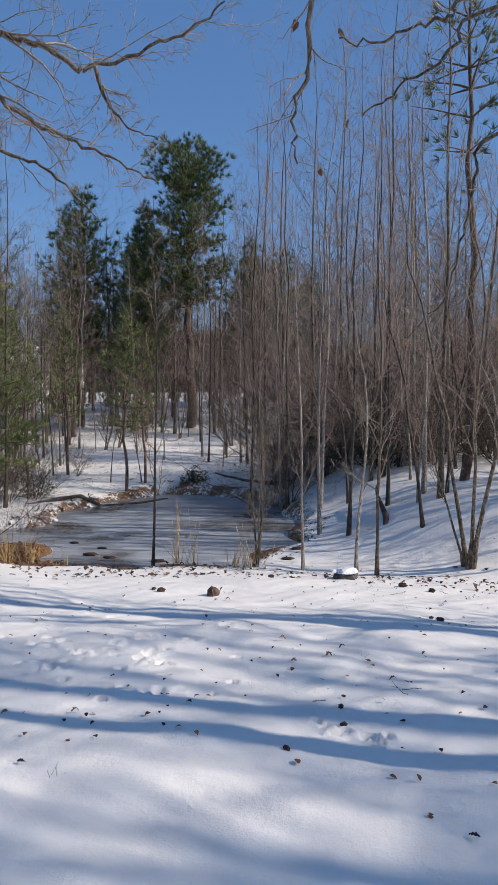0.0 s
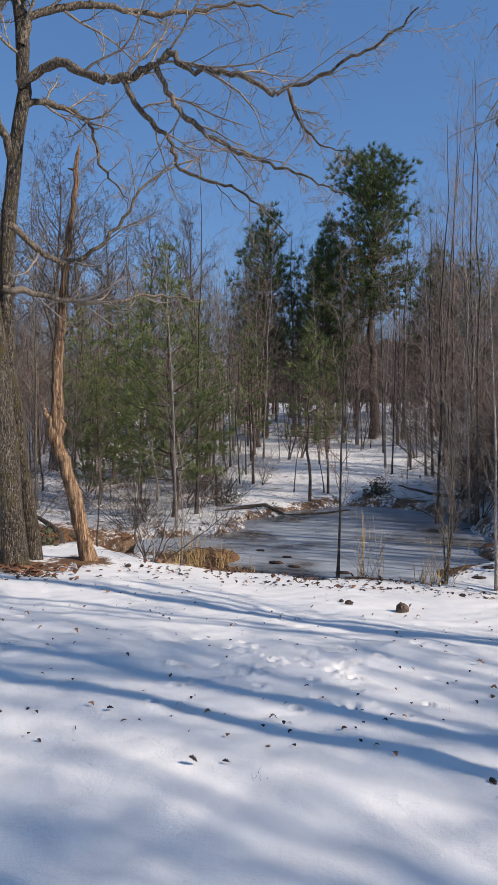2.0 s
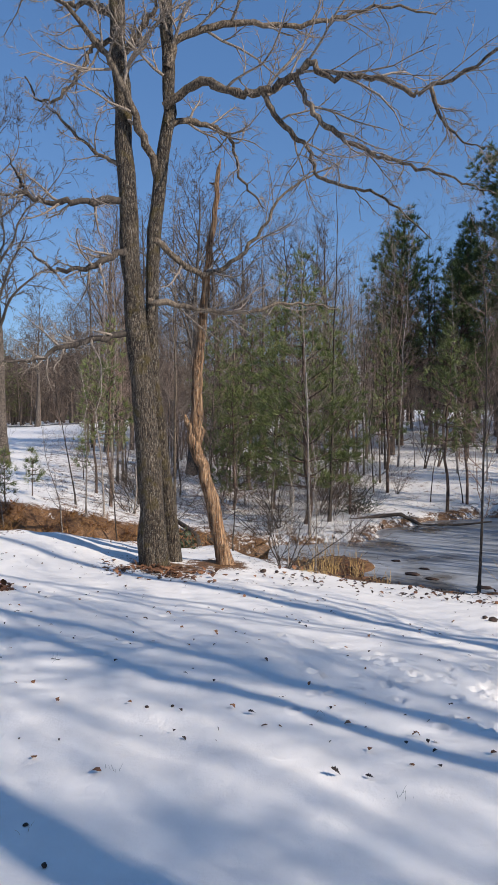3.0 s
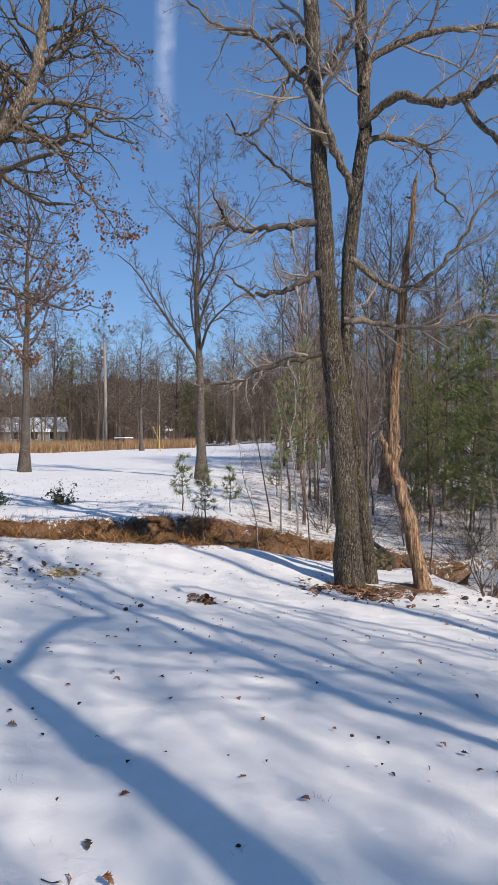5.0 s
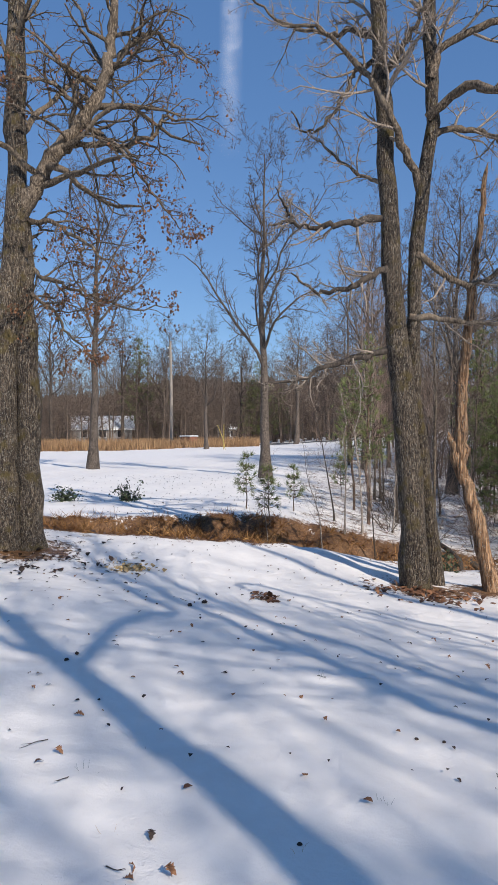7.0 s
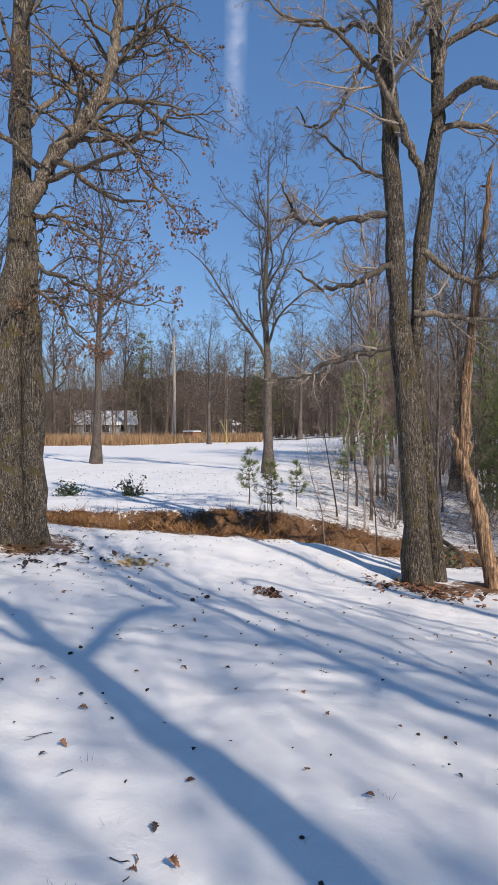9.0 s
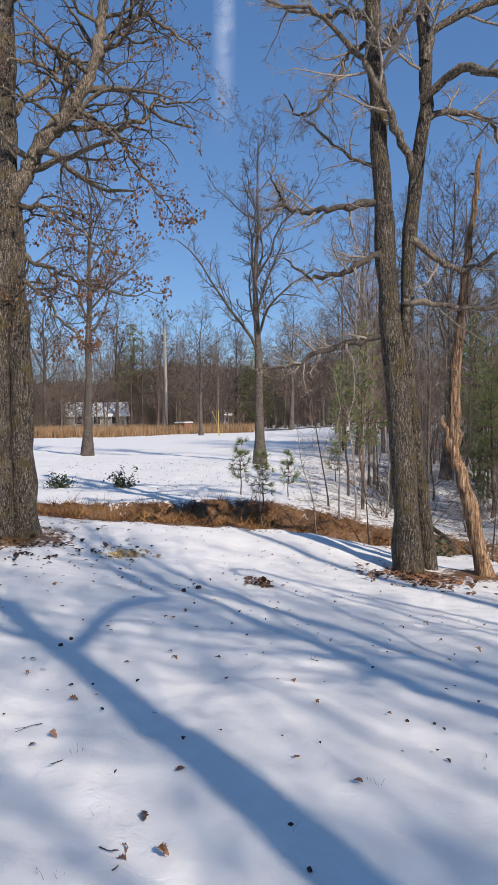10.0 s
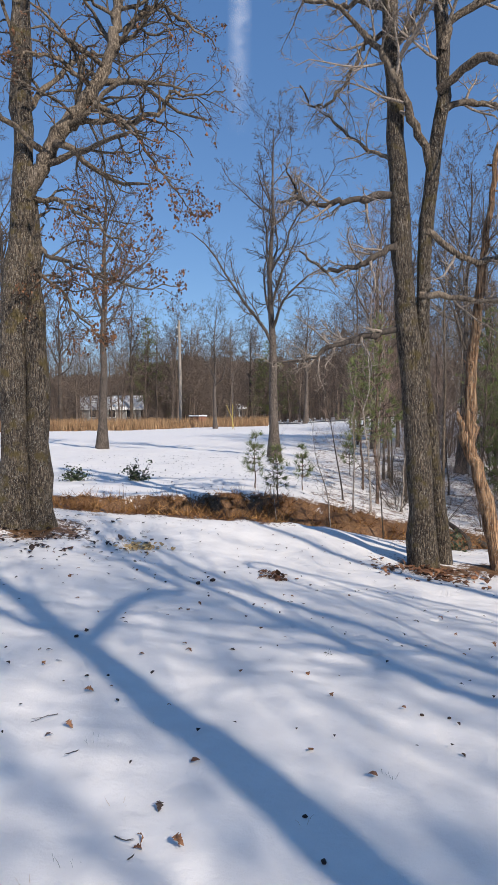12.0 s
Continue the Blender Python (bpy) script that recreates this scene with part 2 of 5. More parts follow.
def waves(x, y):
    return (0.016 * np.sin(1.3 * x + 0.7 * y + 1) + 0.014 * np.sin(2.4 * y - 0.9 * x) + 0.008 * np.sin(4.1 * x + 2.2 * y)
            + 0.007 * np.sin(5.3 * y - 3.1 * x + 2) + 0.004 * np.sin(9.1 * y + 4.7 * x)
            + 0.006 * np.sin(14 * x + 3 * np.sin(2.3 * y)) * np.sin(17 * y + 2.5 * np.sin(3.1 * x)) + 0.007 * np.sin(7.3 * x + 2 * np.sin(4 * y)) * np.sin(8.9 * y + 1.3))


def height(x, y):
    x, y = np.asarray(x, dtype=float), np.asarray(y, dtype=float)
    r = np.hypot(x, y)
    az = np.degrees(np.arctan2(-x, y))
    lawn = -0.03 * np.clip(x, -40, 12) - 0.1 * np.logaddexp(0, 2.5 * (np.clip(y, -9, 14) - 2.3)) / 2.5
    lawn = lawn - 0.08 * np.logaddexp(0, 3 * (np.clip(y, -9, 14) - 8.2)) / 3 * smooth(-5, -2.5, x)  # DROP to the shore
    lawn = lawn + 0.2 * smooth(8.5, 11.3, r) * smooth(30, 40, az)
    hill = -1.0 + 0.11 * np.clip(y - 18.8, 0, 22) + 0.02 * np.clip(y - 42, 0, 60)
    bank = -1.05 + 1.1 * smooth(0.9, 5.2, x + 0.15 * (y - 12)) + 0.07 * np.clip(y - 15, 0, 25)
    field = 0.03 + 0.19 * smooth(13.5, 27, r) + 0.0065 * np.clip(r - 28, 0, 80)
    far = hill + (bank - hill) * smooth(0.0, 3.0, x)
    far = far + (field - far) * smooth(24, 48, az)
    far = far + (lawn - far) * smooth(95, 120, np.abs(az))
    mid = np.interp(az, [22, 29, 39, 53.6, 68.7, 85], [11.4, 13.6, 13.15, 12.8, 13.5, 17.6])
    half = 1.0 - 0.6 * smooth(22, 34, az)
    edge = smooth(mid - half, mid + half, r)
    z = lawn + (far - lawn) * edge
    c = creek_distance(x, y) + 0.25 * np.sin(1.7 * x - 0.9 * y) + 0.12 * np.sin(4.3 * x + 3 * y)
    z = z - 0.7 * (1 - smooth(0.5, 1.2, c))
    z = z + 0.045 * np.exp(-((c - 0.8) / 0.5) ** 2) * (np.sin(6.3 * x + 3.1 * y) * np.sin(5.2 * y - 2.7 * x) + 0.6 * np.sin(11 * x - 7 * y))
    e = np.hypot((x - POND[0]) / POND[2], (y - POND[1]) / POND[3]) + 0.06 * np.sin(1.9 * x + 2.6 * y) + 0.03 * np.sin(5 * x - 3 * y)
    z = z + (np.minimum(z, -1.4) - z) * (1 - smooth(0.88, 1.12, e))
    return z + waves(x, y)


def footprints(x, y):
    """Small animal tracks and scuffs in the snow: dents with a low rim."""
    rs = np.random.RandomState(12)
    z = np.zeros(np.shape(x))
    trail = [(19 - 17 * f + rs.normal() * 0.5, 4.4 + 1.1 * f + rs.normal() * 0.07) for f in np.linspace(0, 1, 17)]
    trail += [(7.5 - 9 * f + rs.normal() * 0.5, 4.25 + 0.1 * rs.normal()) for f in np.linspace(0, 1, 7)]
    trail += [(-9.0, 3.78), (-9.9, 3.72), (-10.6, 3.62), (-11.3, 3.66), (-13.2, 3.62), (-14.2, 3.58), (-14.8, 3.66)]
    trail += [(rs.uniform(-15, 60), rs.uniform(5, 9.5)) for _ in range(60)]
    trail += [(rs.uniform(2, 22), 5.2 + rs.normal() * 0.5) for _ in range(40)]
    for az, d in trail:
        px, py, r = -d * math.sin(radians(az)), d * math.cos(radians(az)), rs.uniform(0.022, 0.042)
        q = np.hypot(x - px, (y - py) * rs.uniform(0.7, 1.2)) / r
        z = z - rs.uniform(0.02, 0.045) * np.exp(-q ** 4) + 0.016 * np.exp(-((q - 1.45) / 0.4) ** 2)
    return z


def ground():
    rings = np.concatenate([[0.3], np.geomspace(0.8, 2.0, 10), np.geomspace(2.03, 9.0, 250), np.geomspace(9.07, 40, 150), np.geomspace(41, 2500, 45)])
    ang = np.concatenate([np.arange(-24, 70, 0.36), np.arange(70, 336, 4.0)])
    a, r = np.meshgrid(np.radians(ang), rings)
    x, y = -r * np.sin(a), r * np.cos(a)
    z = height(x, y) + footprints(x, y)
    m, n = z.shape
    i, j = np.meshgrid(np.arange(m - 1), np.arange(n), indexing="ij")
    quads = np.stack([i * n + j, i * n + (j + 1) % n, (i + 1) * n + (j + 1) % n, (i + 1) * n + j], -1).reshape(-1, 4)
    tip = m * n
    j = np.arange(n)
    tris = np.stack([np.full(n, tip), (j + 1) % n, j], -1)
    me = mesh_from("ground", np.concatenate([np.stack([x, y, z], -1).reshape(-1, 3), [[0, 0, float(height(0, 0))]]]), [quads[:, ::-1], tris[:, ::-1]], SNOW)
    e = np.hypot((x - POND[0]) / POND[2], (y - POND[1]) / POND[3])
    c = creek_distance(x, y)
    az = np.degrees(np.arctan2(-x, y))
    bare = (0.18 + 0.26 * smooth(40, 46, az)) * np.exp(-((c - 0.7) / 0.75) ** 2) * smooth(27, 30, az) + 0.3 * np.exp(-(c / 0.8) ** 2) + (0.12 + 0.16 * (1 - smooth(11.5, 14.5, y))) * np.exp(-((e - 1.04) / 0.08) ** 2)
    wild = smooth(11.2, 13, r) * (1 - smooth(45, 70, r)) * (1 - 0.7 * smooth(1, 3, x))
    bare = bare + wild * (0.13 + 0.04 * smooth(18, 24, az) - 0.12 * smooth(39, 47, az)) + 0.06 * smooth(8.6, 10.6, r) * (1 - wild)
    for px, py, s in ((-5.0, 8.0, 0.7), (-8.7, 4.5, 0.8), (-5.44, 5.58, 0.16), (-4.5, 9.0, 0.5), (-3.7, 11.7, 0.8), (-3.2, 10.9, 0.45)):
        bare = bare + 0.26 * np.exp(-(np.hypot(x - px, y - py) / s) ** 2)
    bare = np.append(bare.ravel(), 0.0)
    me.attributes.new("bare", "FLOAT", "POINT").data.foreach_set("value", bare.astype(np.float32))
    return tagged(new("ground", me), "snow-covered lawn sloping to a pond, with leaf litter along the creek", "ground", kind="structure")


ground()
a = np.linspace(0, 2 * np.pi, 65)[:-1]
ring = np.stack([POND[0] + 1.45 * POND[2] * np.cos(a) - 0.6, POND[1] + 1.25 * POND[3] * np.sin(a), np.full(64, ICE_Z)], -1)
pond = new("pond", mesh_from("pond", np.concatenate([ring, [[POND[0], POND[1], ICE_Z]]]),
                             [np.stack([np.full(64, 64), np.arange(64), (np.arange(64) + 1) % 64], -1)], ICE))
tagged(pond, "small frozen pond with grey ice and a dark wet patch", "pond", kind="structure")


# ---- trees ----
def polar(az, d, sink=0.03):
    """A spot d metres from the start of the path, az degrees left of straight ahead."""
    x, y = -d * math.sin(radians(az)), d * math.cos(radians(az))
    return x, y, float(height(x, y)) - sink


def lv(n, start, angle, length, pts, wob, lift, sides, thick=0.6, **more):
    return dict(n=n, angle=angle, len=length, pts=pts, wob=wob, lift=lift, sides=sides, thick=thick, **{"from": start}, **more)


BARE = {
    "tall": [lv(26, 0.2, 44, 0.2, 6, 0.14, 0.1, 4, 0.45, taper=0.6), lv(7, 0.12, 40, 0.48, 4, 0.13, 0.07, 3, 0.6, rmax=0.016),
             lv(7, 0.12, 44, 0.65, 2, 0.15, 0.05, 1, 0.9, rmin=0.003, rmax=0.006)],
    "thin": [lv(18, 0.25, 38, 0.22, 5, 0.14, 0.1, 3, 0.45, taper=0.6), lv(6, 0.12, 42, 0.5, 3, 0.15, 0.05, 3, 0.6, rmin=0.003, rmax=0.008),
             lv(4, 0.15, 40, 0.5, 2, 0.15, 0.04, 1, 0.6, rmax=0.004)],
    "broad": [lv(17, 0.34, 40, 0.46, 9, 0.17, 0.12, 5, 0.55, taper=0.6), lv(10, 0.15, 44, 0.42, 6, 0.22, 0.05, 3, 0.6),
              lv(8, 0.12, 44, 0.5, 3, 0.22, 0.03, 3, 0.6, rmin=0.007, rmax=0.02), lv(7, 0.1, 42, 0.7, 2, 0.2, 0.03, 1, 0.9, rmin=0.008, rmax=0.012)],
    "far": [lv(19, 0.15, 50, 0.36, 5, 0.2, 0.1, 3, 0.4, taper=0.55), lv(8, 0.1, 46, 0.6, 2, 0.2, 0.06, 1, 0.8, rmin=0.008, rmax=0.03),
            lv(7, 0.05, 38, 1.0, 2, 0.2, 0.06, 1, 0.9, rmin=0.004, rmax=0.02)],
    "line": [lv(17, 0.15, 52, 0.36, 5, 0.2, 0.08, 3, 0.4, taper=0.5), lv(8, 0.1, 46, 0.55, 2, 0.2, 0.05, 1, 0.8, rmin=0.03, rmax=0.05), lv(6, 0.05, 42, 0.85, 2, 0.2, 0.04, 1, 0.9, rmin=0.022, rmax=0.03)],
    "scrub": [lv(9, 0.05, 40, 0.4, 3, 0.16, 0.1, 3, 0.45), lv(7, 0.1, 42, 0.7, 2, 0.18, 0.06, 1, 0.9, rmax=0.02), lv(6, 0.05, 40, 1.0, 2, 0.2, 0.05, 1, 0.9, rmax=0.014)],
    "bush": [lv(10, 0.1, 42, 0.45, 4, 0.17, 0.05, 3, 0.6), lv(7, 0.1, 50, 0.5, 2, 0.19, 0.01, 1, 0.7, rmin=0.003, rmax=0.006),
             lv(4, 0.1, 44, 0.55, 2, 0.2, 0.02, 1, 0.7, rmax=0.004)],
    "canopy": [lv(18, 0.35, 46, 0.34, 7, 0.16, 0.07, 5, 0.5, taper=0.5), lv(9, 0.15, 44, 0.45, 5, 0.2, 0.05, 3, 0.6), lv(8, 0.12, 44, 0.5, 3, 0.22, 0.03, 3, 0.65, rmin=0.006),
               lv(4, 0.12, 42, 0.6, 2, 0.2, 0.02, 1, 0.9, rmin=0.006)],
    "shade": [lv(14, 0.5, 44, 0.3, 7, 0.13, 0.08, 5, 0.5, taper=0.4), lv(7, 0.15, 44, 0.45, 4, 0.18, 0.06, 3, 0.6), lv(5, 0.12, 42, 0.5, 3, 0.2, 0.04, 3, 0.6, rmin=0.004)],
}


def bare_lines(kind, seed, h, r, lean=0.03, stems=1, sway=0.007):
    """The trunks and the branches of a bare tree, as lines."""
    rs = np.random.RandomState(seed)
    trunks, out = [], [[], [], [], []]
    for s in range(stems):
        n = 12
        f = np.linspace(0, 1, n)
        hh = h * (1 if s == 0 else rs.uniform(0.55, 0.95))
        tilt = lean * hh * rs.normal(size=2) * (1 if stems == 1 else 3)
        pts = np.stack([np.cumsum(rs.normal(size=n) * sway * hh) * f + tilt[0] * f, np.cumsum(rs.normal(size=n) * sway * hh) * f + tilt[1] * f, f * hh - 0.1], -1)
        pts[0, :2] = rs.normal(size=2) * r * (0 if stems == 1 else 1.2)
        rad = r * hh / h * (1 - 0.93 * f ** 0.85)
        rad[0] *= 1.5
        trunks.append((pts, rad, 8))
        side_shoots(rs, pts, rad, BARE[kind], 0, out)
    return trunks, [b for level in out for b in level]


def bare_mesh(kind, seed, h, r, lean=0.03, bark_mat=GREY, twig_mat=TWIG, stems=1, sway=0.007):
    trunks, twigs = bare_lines(kind, seed, h, r, lean, stems, sway)
    return [tubes("trunk", [t], bark_mat) for t in trunks], tubes("crown", twigs, twig_mat)


def bare_tree(name, label, group, meshes, at, turn=0.0, size=1.0, category="tree"):
    t = thing(name, label, category, group, at, turn, size)
    for me in meshes[0]:
        part("trunk" if len(meshes[0]) == 1 else "stem", me, t)
    part("crown", meshes[1], t, "bare twiggy crown")
    return t


def needles(name, p, d, count, length, width, spread, mat, rs):
    """Tufts of needles: at each spot of p, count narrow blades round the way d."""
    n = len(p)
    way = unit(d[:, None] + rs.normal(size=(n, count, 3)) * spread)
    side = unit(np.cross(way, rs.normal(size=(n, count, 3)))) * width
    base = p[:, None] + way * 0.02
    tip = p[:, None] + way * length * rs.uniform(0.7, 1.2, size=(n, count, 1))
    v = np.stack([base - side, base + side, tip], 2).reshape(-1, 3)
    return mesh_from(name, v, [np.arange(len(v)).reshape(-1, 3)], mat, False)


def pine_mesh(seed, h, r, first, reach, whorls, per, tufts, count, length, width, needle_mat, top=0.35, layer=1.0):
    """A pine: trunk, limbs in whorls, needle tufts at the limbs' outer parts."""
    rs = np.random.RandomState(seed)
    n = 14
    f = np.linspace(0, 1, n)
    pts = np.stack([np.cumsum(rs.normal(size=n) * 0.006 * h), np.cumsum(rs.normal(size=n) * 0.006 * h), f * h - 0.1], -1)
    pts[0, :2] = 0
    rad = r * (1 - 0.92 * f)
    limbs, spots, ways = [], [], []
    for i in range(whorls):
        g = first + (1 - first) * (i + rs.uniform(0, 0.6)) / whorls
        shape = min(1.0, (1 - g) / (1 - first) / (1 - top) + 0.22) * (0.75 + 0.25 * min(1, (g - first) / 0.12))
        base = np.array([np.interp(g, f, pts[:, c]) for c in range(3)])
        a0 = rs.uniform(0, 6.28)
        for j in range(per):
            a = a0 + j * 6.28 / per + rs.normal() * 0.35
            up = 0.15 + 0.75 * max(0.0, (g - first) / (1 - first)) ** 1.5 + rs.normal() * 0.12
            line = shoot(rs, base, unit(np.array([math.cos(a), math.sin(a), up])), reach * shape * rs.uniform(0.6, 1.15), 6, 0.1, 0.05)
            limbs.append((line, np.linspace(r * 0.22 * shape + 0.006, 0.004, 6), 4))
            for _ in range(max(2, int(tufts * shape))):
                q = rs.uniform(0.3, 1.0) * 5
                k = min(int(q), 4)
                p = line[k] + (line[k + 1] - line[k]) * (q - k)
                off = rs.normal(size=3) * reach * 0.1 * (1, 1, layer)
                out = line[-1] - line[0]
                spots.append(p + off)
                ways.append(unit(unit(out) * 0.7 + unit(off) * 0.6 + np.array([0, 0, 0.35])))
    spots.append(pts[-1])
    ways.append(np.array([0, 0, 1.0]))
    return (tubes("trunk", [(pts, rad, 9)], PINEB), tubes("limbs", limbs, PINEB),
            needles("needles", np.array(spots), np.array(ways), count, length, width, 0.5, needle_mat, rs))


def pine_tree(name, label, group, meshes, at, turn=0.0, size=1.0):
    t = thing(name, label, "pine tree", group, at, turn, size)
    part("trunk", meshes[0], t)
    part("branchwork", meshes[1], t)
    part("foliage", meshes[2], t, "green needle tufts")
    return t


LIMB_SPEC = [lv(13, 0.1, 46, 0.36, 7, 0.19, 0.03, 4, 0.5), lv(7, 0.12, 45, 0.48, 5, 0.22, 0.02, 3, 0.6), lv(6, 0.12, 44, 0.5, 3, 0.22, 0.01, 3, 0.65, rmin=0.002), lv(3, 0.1, 44, 0.55, 2, 0.2, 0.0, 1, 0.8, rmax=0.003)]


def oak(name, label, at, turn, stems, limbs, seed, bark_mat=OAK, leafy=0, spec=LIMB_SPEC, flare=1.3, dark_limbs=0, twig_mat=TWIG):
    """A tree from a few guides in metres: (across, away, up). stems and limbs: (radius, tip radius, guides)."""
    rs = np.random.RandomState(seed)
    t = thing(name, label, "tree", "", at, turn)
    twigs, leaf_p, leaf_d = [], [], []
    for r0, r1, guides in stems:
        p = spine(guides, 26, 0.012, rs)
        rad = np.linspace(r0, r1, 26) * (1 + 0.05 * rs.normal(size=26))
        rad[0] *= flare
        rad[1] *= 1 + (flare - 1) / 3
        p[0, 2] -= 0.12
        part("trunk", tubes("trunk", [(p, rad, 16)], bark_mat, 0.025), t, "thick furrowed trunk")
        out = [[], [], [], []]
        side_shoots(rs, p[15:], rad[15:] * 0.7, [lv(7, 0.3, 50, 0.5, 6, 0.16, 0.05, 4, 0.5)] + spec[1:], 0, out)
        twigs += out[0] + out[1] + out[2] + out[3]
    for i, (r0, r1, guides) in enumerate(limbs):
        p = spine(guides, 5 * len(guides), 0.018, rs)
        rad = np.linspace(r0, r1, len(p)) * (1 + 0.08 * rs.normal(size=len(p)))
        part("limb", tubes("limb", [(p, rad, 8)], DARKB if i < dark_limbs else LIMB, 0.03), t, "crooked bare limb")
        out = [[], [], [], []]
        side_shoots(rs, p, rad, spec, 0, out)
        twigs += out[0] + out[1] + out[2] + out[3]
        if leafy:
            for line, _, _ in out[1] + out[2]:
                if rs.uniform() < leafy * (1.6 if guides[-1][2] < 5 else 0.45):
                    leaf_p += [line[-1] + rs.normal(size=3) * 0.03 for _ in range(rs.randint(1, 4))]
    part("crown", tubes("crown", twigs, twig_mat), t, "crooked bare twigs")
    if leaf_p:
        part("foliage", leaf_mesh("foliage", np.array(leaf_p), rs, 0.04, 0.9), t, "clinging dry brown leaves")
    return t


PLAIN = ((0, 0.05, 0), (0.3, 0.34, 0.1), (0.65, 0.3, 0.05), (1, 0.04, -0.25))
LOBED = ((0, 0.015, 0), (0.15, 0.02, 0.02), (0.24, 0.15, 0.08), (0.34, 0.08, 0.16), (0.46, 0.27, 0.22), (0.58, 0.12, 0.22), (0.7, 0.3, 0.16), (0.82, 0.13, 0.04), (0.92, 0.15, -0.1), (1.04, 0.02, -0.3))


def leaf_mesh(name, p, rs, size, hang, mat=DEADLEAF, outline=PLAIN):
    """Curled leaves, hanging (hang 1) or lying (hang 0). outline: along, half width, rise."""
    n = len(p)
    d = rs.normal(size=(n, 3)) * (1, 1, 0.4)
    d[:, 2] -= hang * 1.6
    d = unit(d)
    s = unit(np.cross(d, rs.normal(size=(n, 3)) * (1 - 0.8 * (hang == 0)) + (0, 0, 2.0 * (hang == 0))))
    u = np.cross(s, d)
    l = (size * rs.uniform(0.6, 1.3, size=n))[:, None]
    c = rs.uniform(0.1, 0.45, size=(n, 1))
    rows = []
    for f, w, up in outline:
        mid = p + d * l * f + u * l * up * c * 2
        rows += [mid - s * l * w + u * l * c * w, mid + s * l * w + u * l * c * w * 1.3]
    v = np.stack(rows, 1).reshape(-1, 3)
    q = np.arange(n)[:, None, None] * len(rows) + np.array([[k, k + 1, k + 3, k + 2] for k in range(0, len(rows) - 2, 2)])
    return mesh_from(name, v, [q.reshape(-1, 4)], mat, False)


